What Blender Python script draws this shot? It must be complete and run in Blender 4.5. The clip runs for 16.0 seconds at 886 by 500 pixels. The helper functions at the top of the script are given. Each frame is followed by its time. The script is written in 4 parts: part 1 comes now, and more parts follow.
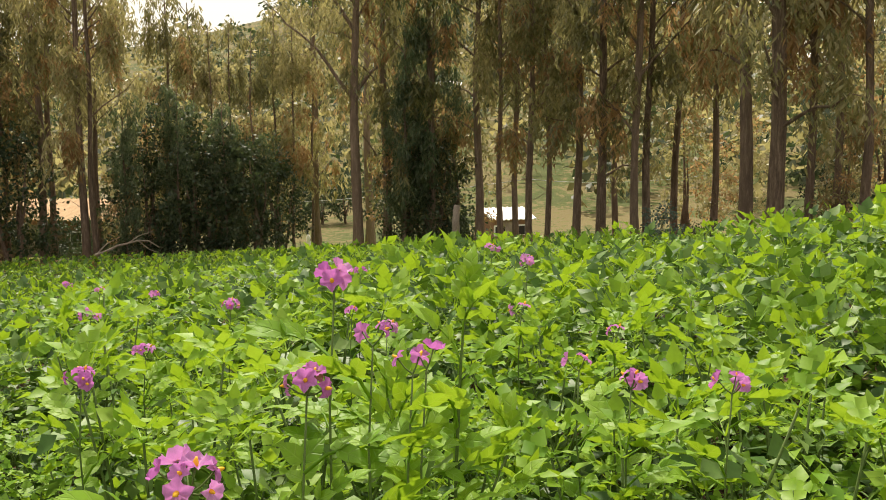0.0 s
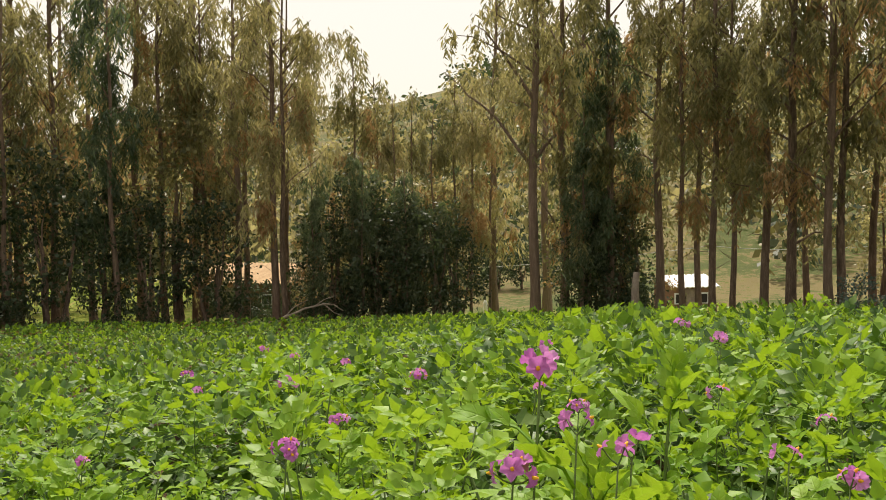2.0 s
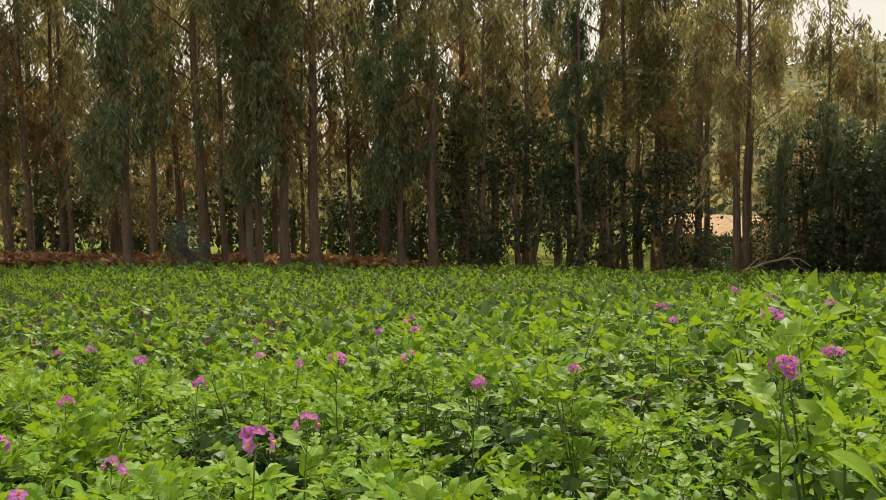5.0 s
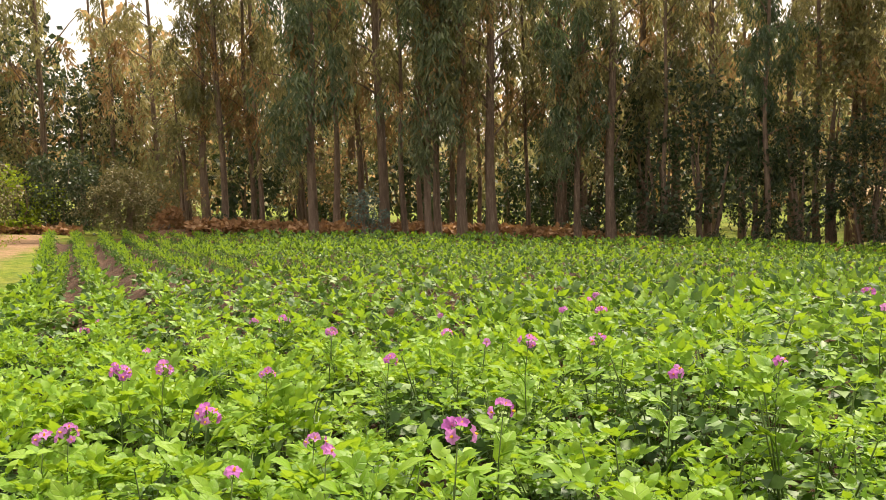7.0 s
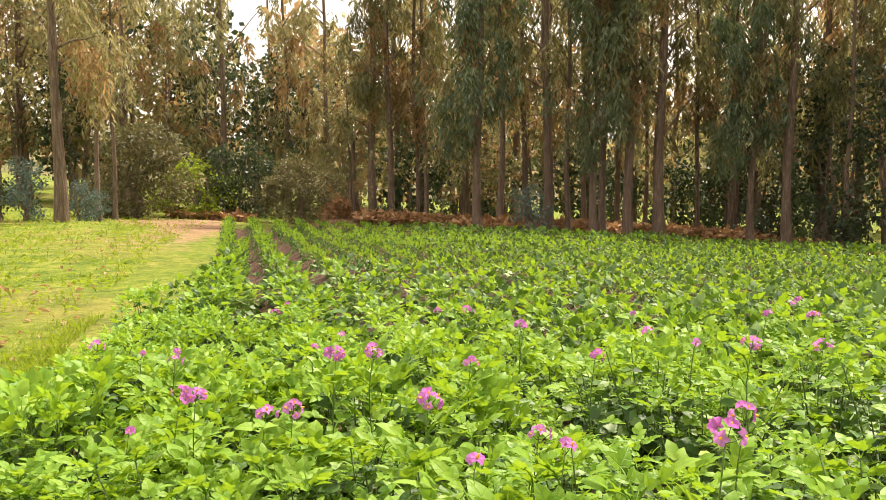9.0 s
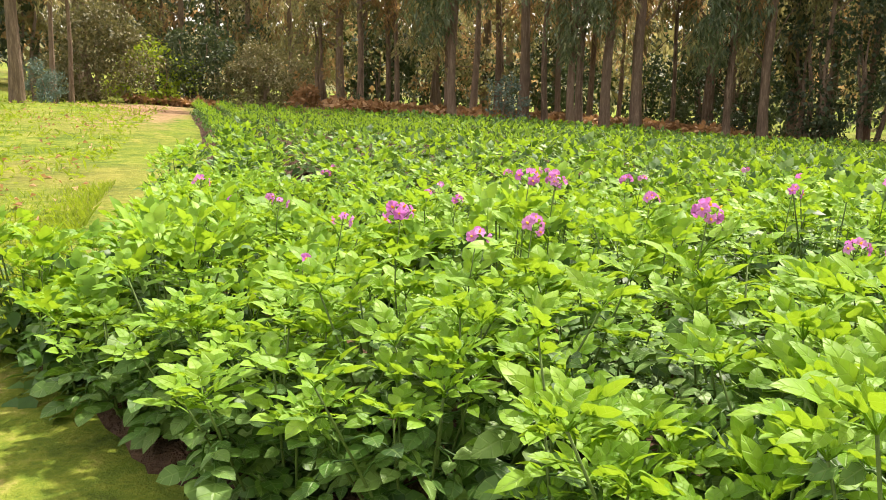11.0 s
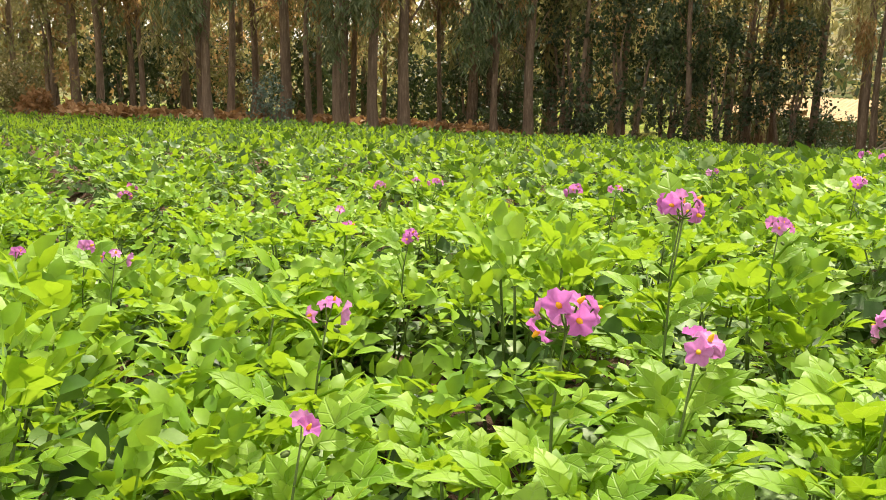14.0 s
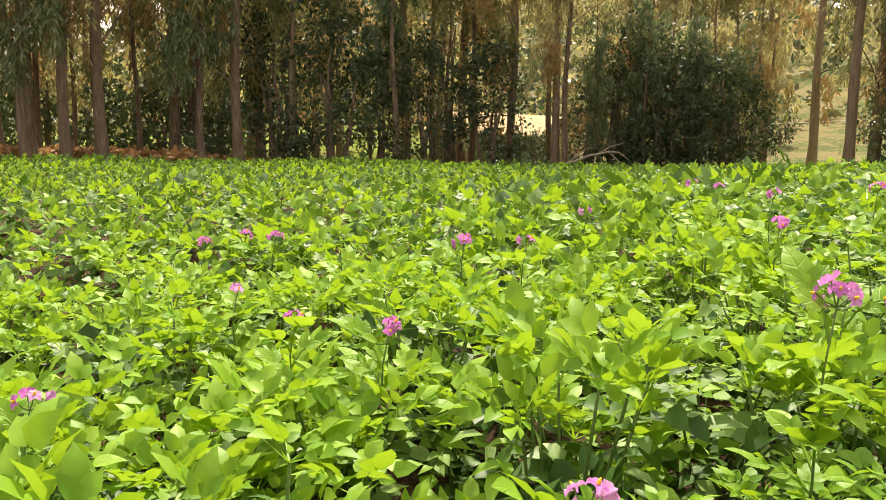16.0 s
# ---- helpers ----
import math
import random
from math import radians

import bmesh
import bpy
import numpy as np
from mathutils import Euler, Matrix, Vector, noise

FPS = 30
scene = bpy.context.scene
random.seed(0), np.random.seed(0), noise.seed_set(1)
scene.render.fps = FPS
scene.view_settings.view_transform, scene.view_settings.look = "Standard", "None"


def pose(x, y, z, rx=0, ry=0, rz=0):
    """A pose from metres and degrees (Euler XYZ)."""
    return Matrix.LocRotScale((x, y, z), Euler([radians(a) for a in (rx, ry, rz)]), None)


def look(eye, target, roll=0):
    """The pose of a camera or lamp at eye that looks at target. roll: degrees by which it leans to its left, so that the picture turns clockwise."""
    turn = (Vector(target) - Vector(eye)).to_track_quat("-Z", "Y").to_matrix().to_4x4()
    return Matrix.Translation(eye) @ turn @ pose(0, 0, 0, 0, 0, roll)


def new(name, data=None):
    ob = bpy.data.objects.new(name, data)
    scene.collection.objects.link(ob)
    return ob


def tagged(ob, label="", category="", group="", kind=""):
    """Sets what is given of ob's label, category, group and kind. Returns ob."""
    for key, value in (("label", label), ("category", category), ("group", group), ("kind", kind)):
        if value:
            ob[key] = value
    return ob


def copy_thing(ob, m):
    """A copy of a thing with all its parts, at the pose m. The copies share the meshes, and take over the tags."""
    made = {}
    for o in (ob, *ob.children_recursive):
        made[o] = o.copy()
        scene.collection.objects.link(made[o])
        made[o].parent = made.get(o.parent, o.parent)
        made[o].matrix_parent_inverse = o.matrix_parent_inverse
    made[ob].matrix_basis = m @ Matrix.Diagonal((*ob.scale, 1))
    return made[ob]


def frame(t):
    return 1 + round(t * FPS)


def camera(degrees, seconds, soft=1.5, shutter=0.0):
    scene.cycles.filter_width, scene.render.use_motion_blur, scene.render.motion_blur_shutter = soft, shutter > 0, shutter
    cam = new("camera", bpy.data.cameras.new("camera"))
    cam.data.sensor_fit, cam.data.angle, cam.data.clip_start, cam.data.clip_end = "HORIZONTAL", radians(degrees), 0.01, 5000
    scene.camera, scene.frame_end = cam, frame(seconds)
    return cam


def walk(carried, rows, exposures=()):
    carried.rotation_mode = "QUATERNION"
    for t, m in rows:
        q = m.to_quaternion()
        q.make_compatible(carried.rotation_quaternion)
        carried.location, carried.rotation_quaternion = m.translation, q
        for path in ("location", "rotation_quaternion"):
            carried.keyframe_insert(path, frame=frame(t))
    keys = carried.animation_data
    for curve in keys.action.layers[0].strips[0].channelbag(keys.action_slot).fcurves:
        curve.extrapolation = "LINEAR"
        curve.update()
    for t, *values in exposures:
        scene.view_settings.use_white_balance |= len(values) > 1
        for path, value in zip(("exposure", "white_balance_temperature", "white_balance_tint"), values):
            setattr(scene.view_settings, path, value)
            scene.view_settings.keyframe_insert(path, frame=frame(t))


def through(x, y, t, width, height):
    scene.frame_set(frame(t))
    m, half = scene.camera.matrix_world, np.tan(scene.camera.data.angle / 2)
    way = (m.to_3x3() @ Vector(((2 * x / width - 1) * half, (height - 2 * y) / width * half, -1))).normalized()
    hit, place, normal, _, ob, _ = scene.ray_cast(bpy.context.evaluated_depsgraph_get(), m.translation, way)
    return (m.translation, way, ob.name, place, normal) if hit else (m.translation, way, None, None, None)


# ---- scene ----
cam = camera(50.3, 16.0, soft=0.9)
EXPOSURES = [(0, 0.38, 6900, 10), (1.5, 0.15, 6900, 10), (3.5, 0.28, 6900, 10), (5, 0.03, 6900, 10), (7.5, 0.87, 7000, 15), (8.5, 0.92, 7000, 15), (10.8, 1.0, 6800, 11), (12.5, 1.1, 6500, 4), (14, 0.95, 7100, 7), (16, 0.95, 7200, 9)]
PATH = [
    (0, (0.060, 0.449, 1.444), (0.036, 2.436, 1.217), -0.39),
    (0.5, (0.048, 0.444, 1.458), (-0.067, 2.432, 1.276), -0.50),
    (1, (0.036, 0.442, 1.471), (-0.156, 2.427, 1.323), -0.50),
    (1.5, (0.025, 0.440, 1.481), (-0.255, 2.417, 1.365), -0.61),
    (2, (0.017, 0.439, 1.477), (-0.375, 2.398, 1.391), -0.62),
    (2.5, (0.016, 0.433, 1.460), (-0.583, 2.340, 1.393), -0.75),
    (3, (0.003, 0.434, 1.420), (-0.741, 2.288, 1.336), -0.79),
    (3.5, (-0.008, 0.415, 1.396), (-0.901, 2.201, 1.282), -0.73),
    (4, (-0.026, 0.394, 1.378), (-1.074, 2.091, 1.230), -0.58),
    (4.5, (-0.042, 0.377, 1.392), (-1.160, 2.028, 1.232), -0.70),
    (5, (-0.054, 0.370, 1.391), (-1.297, 1.928, 1.218), -0.86),
    (5.2, (-0.059, 0.368, 1.401), (-1.354, 1.883, 1.225), -0.89),
    (7.5, (-0.193, 0.359, 1.435), (-1.760, 1.579, 1.197), -0.76),
    (8, (-0.267, 0.337, 1.439), (-1.916, 1.447, 1.214), -0.03),
    (8.5, (-0.266, 0.329, 1.441), (-1.954, 1.381, 1.231), -0.46),
    (10.8, (-0.936, -0.218, 1.094), (-2.595, 0.821, 0.681), 1.15),
    (11, (-1.039, -0.194, 1.085), (-2.642, 0.917, 0.644), 1.10),
    (11.5, (-1.241, -0.175, 1.035), (-2.747, 1.051, 0.557), 0.68),
    (12, (-1.484, -0.124, 1.070), (-2.901, 1.204, 0.592), 0.44),
    (12.5, (-1.776, -0.031, 1.010), (-3.099, 1.389, 0.528), 0.60),
    (13, (-1.963, 0.010, 0.976), (-3.270, 1.445, 0.496), 0.71),
    (13.5, (-2.240, 0.131, 0.944), (-3.524, 1.595, 0.488), 1.22),
    (14, (-2.487, 0.217, 0.930), (-3.737, 1.719, 0.506), 1.14),
    (14.5, (-2.684, 0.267, 0.924), (-3.796, 1.890, 0.566), 0.80),
    (15, (-2.887, 0.281, 0.898), (-3.855, 1.998, 0.554), 0.76),
    (15.5, (-3.036, 0.279, 0.915), (-3.799, 2.094, 0.565), 0.72),
    (16, (-3.261, 0.226, 0.980), (-3.967, 2.059, 0.606), 0.84),
]
walk(cam, [(t, look(e, p, r)) for t, e, p, r in PATH], EXPOSURES)

# ---- world, sun, exposure ----
world = bpy.data.worlds.new("world")
scene.world = world
world.use_nodes = True
wn = world.node_tree
bg = wn.nodes["Background"]
sky = wn.nodes.new("ShaderNodeTexSky")
sky.sky_type, sky.sun_disc = "NISHITA", False
sky.sun_elevation, sky.sun_rotation = radians(58), radians(-14)
sky.dust_density, sky.air_density = 4.0, 1.0
cloud = wn.nodes.new("ShaderNodeMix")
cloud.data_type = "RGBA"
cloud.inputs["Factor"].default_value = 0.72
cloud.inputs["B"].default_value = (10.0, 9.5, 8.6, 1)
wn.links.new(sky.outputs["Color"], cloud.inputs["A"])
wn.links.new(cloud.outputs["Result"], bg.inputs["Color"])
bg.inputs["Strength"].default_value = 0.102
sun_data = bpy.data.lights.new("sun", "SUN")
sun_data.energy, sun_data.angle, sun_data.color = 4.6, radians(3), (1.0, 0.93, 0.80)
sun = new("sun", sun_data)
SUN_UP, SUN_AZ = radians(58), radians(-14)
sun.matrix_world = look((0, 0, 60), Vector((0, 0, 60)) - Vector((math.sin(SUN_AZ) * math.cos(SUN_UP), math.cos(SUN_AZ) * math.cos(SUN_UP), math.sin(SUN_UP))))


# ---- materials ----
def nodes_of(name):
    m = bpy.data.materials.new(name)
    m.use_nodes = True
    n = m.node_tree
    return m, n, n.nodes["Principled BSDF"], n.nodes["Material Output"]


def noise_node(n, scale, detail=4.0, rough=0.6, stretch=(1, 1, 1), coords="Object"):
    tc = n.nodes.new("ShaderNodeTexCoord")
    mp = n.nodes.new("ShaderNodeMapping")
    mp.inputs["Scale"].default_value = stretch
    nz = n.nodes.new("ShaderNodeTexNoise")
    nz.inputs["Scale"].default_value, nz.inputs["Detail"].default_value = scale, detail
    nz.inputs["Roughness"].default_value = rough
    n.links.new(tc.outputs[coords], mp.inputs["Vector"])
    n.links.new(mp.outputs["Vector"], nz.inputs["Vector"])
    return nz.outputs["Fac"]


def ramp(n, fac, stops):
    r = n.nodes.new("ShaderNodeValToRGB")
    e = r.color_ramp.elements
    while len(e) < len(stops):
        e.new(0.5)
    for k, (p, c) in zip(e, stops):
        k.position, k.color = p, (*c, 1)
    n.links.new(fac, r.inputs["Fac"])
    return r.outputs["Color"]


def mix(n, fac, a, b, kind="MIX"):
    m = n.nodes.new("ShaderNodeMix")
    m.data_type, m.blend_type = "RGBA", kind
    for s, v in (("Factor", fac), ("A", a), ("B", b)):
        i = m.inputs[s] if s == "Factor" else [k for k in m.inputs if k.name == s and k.type == "RGBA"][0]
        if isinstance(v, (int, float)):
            i.default_value = v
        elif isinstance(v, tuple):
            i.default_value = (*v, 1)
        else:
            n.links.new(v, i)
    return [o for o in m.outputs if o.type == "RGBA"][0]


def bump(n, bsdf, height, strength, dist=0.01):
    b = n.nodes.new("ShaderNodeBump")
    b.inputs["Strength"].default_value, b.inputs["Distance"].default_value = strength, dist
    n.links.new(height, b.inputs["Height"])
    n.links.new(b.outputs["Normal"], bsdf.inputs["Normal"])


def value_of(n, a, b, op="ADD", clamp=False):
    m = n.nodes.new("ShaderNodeMath")
    m.operation, m.use_clamp = op, clamp
    for i, v in enumerate((a, b)):
        if isinstance(v, (int, float)):
            m.inputs[i].default_value = v
        else:
            n.links.new(v, m.inputs[i])
    return m.outputs[0]


def leaf_material(name, stops, through_color, through=0.35, rough=0.5, grain=60.0, patch=0.7, gloss=0.4, veins=False, by_object=0.38, dull=0.55):
    """Thin leaf: a tint that differs leaf by leaf and patch by patch, and light that comes through."""
    m, n, bsdf, out = nodes_of(name)
    geo = n.nodes.new("ShaderNodeNewGeometry")
    info = n.nodes.new("ShaderNodeObjectInfo")
    pick = value_of(n, value_of(n, geo.outputs["Random Per Island"], 1 - by_object, "MULTIPLY"), value_of(n, info.outputs["Random"], by_object, "MULTIPLY"))
    col = ramp(n, pick, stops)
    big = noise_node(n, patch, 3.0)
    col = mix(n, value_of(n, big, 0.45, "MULTIPLY"), col, tuple(c * dull for c in stops[0][1]))
    fine = noise_node(n, grain, 3.0)
    col = mix(n, 0.35, col, ramp(n, fine, [(0.3, (0.55, 0.55, 0.5)), (0.7, (1.2, 1.2, 1.1))]), "MULTIPLY")
    relief = fine
    if veins:
        # pale midrib and slanting side veins, by the leaflet's own length and width
        at = n.nodes.new("ShaderNodeAttribute")
        at.attribute_name = "blade"
        sep = n.nodes.new("ShaderNodeSeparateXYZ")
        n.links.new(at.outputs["Vector"], sep.inputs[0])
        off = value_of(n, sep.outputs["Y"], 0.0, "ABSOLUTE")
        wave = value_of(n, value_of(n, value_of(n, sep.outputs["X"], 5.5, "MULTIPLY"), value_of(n, off, 1.5, "MULTIPLY"), "SUBTRACT"), 1.0, "PINGPONG")
        line = ramp(n, wave, [(0.0, (1, 1, 1)), (0.20, (0, 0, 0))])
        rib = ramp(n, off, [(0.0, (1, 1, 1)), (0.14, (0, 0, 0))])
        net = value_of(n, mix(n, 1.0, line, rib, "LIGHTEN"), sep.outputs["Z"], "MULTIPLY")
        col = mix(n, value_of(n, net, 0.20, "MULTIPLY"), col, (0.34, 0.46, 0.14))
        relief = value_of(n, value_of(n, fine, 0.5, "MULTIPLY"), value_of(n, net, 0.9, "MULTIPLY"), "SUBTRACT")
    n.links.new(col, bsdf.inputs["Base Color"])
    bsdf.inputs["Roughness"].default_value = rough
    bsdf.inputs["Specular IOR Level"].default_value = gloss
    tr = n.nodes.new("ShaderNodeBsdfTranslucent")
    n.links.new(mix(n, 0.6, col, through_color), tr.inputs["Color"])
    ms = n.nodes.new("ShaderNodeMixShader")
    ms.inputs["Fac"].default_value = through
    n.links.new(bsdf.outputs[0], ms.inputs[1])
    n.links.new(tr.outputs[0], ms.inputs[2])
    n.links.new(ms.outputs[0], out.inputs["Surface"])
    bump(n, bsdf, relief, 0.45 if veins else 0.25, 0.003)
    return m


def rough_material(name, stops, scale, stretch=(1, 1, 1), rough=0.9, depth=0.5, dist=0.02, fine=8.0, tint=None):
    """Soil, bark, plaster: colours by two sizes of noise, with relief."""
    m, n, bsdf, out = nodes_of(name)
    a = noise_node(n, scale, 6.0, 0.65, stretch)
    b = noise_node(n, scale * fine, 4.0, 0.7, stretch)
    col = ramp(n, value_of(n, value_of(n, a, 0.65, "MULTIPLY"), value_of(n, b, 0.35, "MULTIPLY")), stops)
    if tint:
        info = n.nodes.new("ShaderNodeObjectInfo")
        col = mix(n, value_of(n, info.outputs["Random"], 0.5, "MULTIPLY"), col, tint)
    n.links.new(col, bsdf.inputs["Base Color"])
    bsdf.inputs["Roughness"].default_value = rough
    bsdf.inputs["Specular IOR Level"].default_value = 0.25
    bump(n, bsdf, value_of(n, a, b), depth, dist)
    return m


LEAF_OLD = leaf_material("potato_leaf", [(0.12, (0.020, 0.062, 0.009)), (0.45, (0.070, 0.165, 0.020)), (0.88, (0.225, 0.340, 0.085))], (0.22, 0.40, 0.03), 0.14, 0.50, 70, 1.3, gloss=0.34, veins=True)
LEAF_YOUNG = leaf_material("young_potato_leaf", [(0.12, (0.120, 0.265, 0.016)), (0.5, (0.215, 0.390, 0.028)), (0.88, (0.345, 0.520, 0.068))], (0.48, 0.66, 0.03), 0.36, 0.50, 70, 1.3, gloss=0.32, veins=True)
STEM = rough_material("potato_stem", [(0.3, (0.060, 0.095, 0.022)), (0.7, (0.125, 0.190, 0.045))], 30, rough=0.6, depth=0.2, dist=0.003)
PETAL = leaf_material("potato_petal", [(0.1, (0.42, 0.085, 0.42)), (0.5, (0.60, 0.19, 0.60)), (0.9, (0.84, 0.54, 0.84))], (0.86, 0.26, 0.80), 0.35, 0.6, 200, gloss=0.2)
ANTHER = rough_material("anther", [(0.3, (0.75, 0.36, 0.02)), (0.7, (0.85, 0.50, 0.04))], 300, rough=0.6, depth=0.1, dist=0.001)
GUM = leaf_material("eucalyptus_leaf", [(0.12, (0.026, 0.050, 0.028)), (0.35, (0.112, 0.134, 0.056)), (0.58, (0.265, 0.250, 0.110)), (0.90, (0.50, 0.43, 0.24))], (0.60, 0.52, 0.20), 0.46, 0.42, 20, 0.9, gloss=0.55, by_object=0.5)
GUM_DARK = leaf_material("dense_tree_leaf", [(0.1, (0.018, 0.036, 0.020)), (0.5, (0.042, 0.066, 0.032)), (0.9, (0.130, 0.142, 0.068))], (0.11, 0.16, 0.05), 0.26, 0.5, 20, 0.5, gloss=0.35)
WEEPING = leaf_material("weeping_leaf", [(0.12, (0.028, 0.062, 0.038)), (0.5, (0.095, 0.135, 0.072)), (0.9, (0.28, 0.300, 0.165))], (0.28, 0.36, 0.13), 0.36, 0.42, 20, 0.9, gloss=0.5)
GUM_DRY = leaf_material("dry_hanging_leaf", [(0.1, (0.18, 0.115, 0.060)), (0.5, (0.32, 0.205, 0.105)), (0.9, (0.48, 0.330, 0.180))], (0.70, 0.45, 0.19), 0.48, 0.7, 20, 0.5, gloss=0.2)
BLUE_LEAF = leaf_material("young_eucalyptus_leaf", [(0.1, (0.080, 0.130, 0.110)), (0.5, (0.130, 0.190, 0.165)), (0.9, (0.20, 0.27, 0.235))], (0.16, 0.24, 0.14), 0.2, 0.5, 20)
SHRUB_LEAF = leaf_material("shrub_leaf", [(0.1, (0.046, 0.054, 0.022)), (0.5, (0.125, 0.115, 0.048)), (0.9, (0.30, 0.25, 0.13))], (0.30, 0.28, 0.08), 0.20, 0.6, 25)
GRASS = leaf_material("grass_blade", [(0.1, (0.150, 0.230, 0.014)), (0.5, (0.215, 0.300, 0.020)), (0.9, (0.34, 0.39, 0.050))], (0.46, 0.58, 0.03), 0.45, 0.55, 40)
LITTER_LEAF = leaf_material("fallen_leaf", [(0.1, (0.22, 0.110, 0.050)), (0.5, (0.38, 0.210, 0.100)), (0.9, (0.56, 0.38, 0.21))], (0.55, 0.30, 0.11), 0.25, 0.7, 30)
BARK = rough_material("bark", [(0.32, (0.045, 0.031, 0.023)), (0.5, (0.165, 0.115, 0.082)), (0.68, (0.40, 0.30, 0.22))], 5.0, (3.2, 3.2, 0.45), 0.9, 1.0, 0.04, 5.0, (0.30, 0.215, 0.160))
DEAD_WOOD = rough_material("dead_wood", [(0.3, (0.17, 0.13, 0.10)), (0.7, (0.38, 0.32, 0.26))], 8.0, (1, 1, 0.4), 0.9, 0.6, 0.01)
SOIL = rough_material("field_soil", [(0.3, (0.040, 0.022, 0.014)), (0.5, (0.078, 0.043, 0.026)), (0.72, (0.21, 0.125, 0.078))], 3.0, rough=0.95, depth=1.0, dist=0.05, fine=9.0)
ADOBE = rough_material("adobe_wall", [(0.3, (0.13, 0.085, 0.055)), (0.7, (0.24, 0.16, 0.105))], 1.2, rough=0.95, depth=0.5, dist=0.03)
BRICK = rough_material("brick_wall", [(0.3, (0.22, 0.12, 0.075)), (0.7, (0.34, 0.20, 0.13))], 2.5, (1, 1, 5), 0.9, 0.5, 0.02)
TILE = rough_material("clay_roof", [(0.3, (0.42, 0.27, 0.15)), (0.7, (0.66, 0.48, 0.30))], 1.6, (4, 1, 1), 0.85, 0.6, 0.04)
ZINC = rough_material("white_metal_roof", [(0.3, (0.62, 0.62, 0.62)), (0.7, (0.84, 0.84, 0.84))], 1.0, (6, 1, 1), 0.5, 0.3, 0.02)
WHITE = rough_material("white_paint", [(0.3, (0.66, 0.66, 0.64)), (0.7, (0.84, 0.84, 0.82))], 3.0, rough=0.7, depth=0.1, dist=0.005)
DARK = rough_material("dark_opening", [(0.3, (0.02, 0.018, 0.015)), (0.7, (0.05, 0.042, 0.035))], 3.0, rough=0.7, depth=0.1, dist=0.005)
WIRE = rough_material("cable", [(0.3, (0.30, 0.30, 0.30)), (0.7, (0.48, 0.48, 0.47))], 9.0, rough=0.6, depth=0.1, dist=0.002)


def ground_material():
    """Meadow, bare earth and fallen leaves, mixed by the ground's own zones."""
    m, n, bsdf, out = nodes_of("meadow")
    big, mid, fine = noise_node(n, 0.22, 5.0), noise_node(n, 2.2, 5.0, 0.75), noise_node(n, 13.0, 6.0, 0.8)
    col = ramp(n, value_of(n, value_of(n, mid, 0.55, "MULTIPLY"), value_of(n, fine, 0.45, "MULTIPLY")),
               [(0.38, (0.045, 0.080, 0.008)), (0.47, (0.110, 0.160, 0.014)), (0.54, (0.180, 0.215, 0.024)), (0.64, (0.33, 0.30, 0.08))])
    dry = ramp(n, fine, [(0.3, (0.17, 0.130, 0.035)), (0.7, (0.34, 0.27, 0.085))])
    col = mix(n, ramp(n, big, [(0.50, (0, 0, 0)), (0.68, (0.6, 0.6, 0.6))]), col, dry)
    earth = ramp(n, value_of(n, mid, fine, "MULTIPLY"), [(0.12, (0.150, 0.085, 0.045)), (0.36, (0.36, 0.23, 0.135))])
    litter = ramp(n, value_of(n, mid, fine, "MULTIPLY"), [(0.12, (0.040, 0.022, 0.012)), (0.26, (0.13, 0.070, 0.036)), (0.42, (0.27, 0.155, 0.080))])
    hill = ramp(n, value_of(n, big, mid), [(0.72, (0.045, 0.060, 0.018)), (1.0, (0.085, 0.100, 0.030)), (1.3, (0.16, 0.130, 0.058))])
    for zone, over in (("hillside", hill), ("earth", earth), ("litter", litter)):
        at = n.nodes.new("ShaderNodeAttribute")
        at.attribute_name = zone
        edge = value_of(n, at.outputs["Fac"], value_of(n, value_of(n, mid, 0.5, "SUBTRACT"), 1.3, "MULTIPLY"))
        col = mix(n, ramp(n, edge, [(0.30, (0, 0, 0)), (0.62, (1, 1, 1))]), col, over)
    n.links.new(col, bsdf.inputs["Base Color"])
    bsdf.inputs["Roughness"].default_value = 0.95
    bsdf.inputs["Specular IOR Level"].default_value = 0.2
    bump(n, bsdf, value_of(n, mid, fine), 0.8, 0.05)
    return m


MEADOW = ground_material()


# ---- mesh helpers ----
def mesh_of(name, verts, tris, mats, index=None, smooth=True):
    me = bpy.data.meshes.new(name)
    verts, tris = np.asarray(verts, np.float32), np.asarray(tris, np.int32)
    me.vertices.add(len(verts))
    me.vertices.foreach_set("co", verts.ravel())
    me.loops.add(tris.size)
    me.loops.foreach_set("vertex_index", tris.ravel())
    me.polygons.add(len(tris))
    me.polygons.foreach_set("loop_start", np.arange(0, tris.size, 3, dtype=np.int32))
    me.polygons.foreach_set("use_smooth", np.full(len(tris), smooth))
    for mat in mats:
        me.materials.append(mat)
    if index is not None:
        me.polygons.foreach_set("material_index", np.asarray(index, np.int32))
    me.update(calc_edges=True)
    me.validate()
    return me


def put(name, mesh, parent=None, label="", matrix=None):
    """Links a mesh as one object, under a thing or a part if given."""
    ob = new(name, mesh)
    if parent is not None:
        ob.parent = parent
    if matrix is not None:
        ob.matrix_basis = matrix
    if label:
        ob["label"] = label
    return ob


def part(name, bm, mat, parent=None, label="", matrix=None):
    """Links a bmesh as one mesh object under a thing or a part."""
    me = bpy.data.meshes.new(name)
    bm.to_mesh(me)
    bm.free()
    me.materials.append(mat)
    return put(name, me, parent, label, matrix)


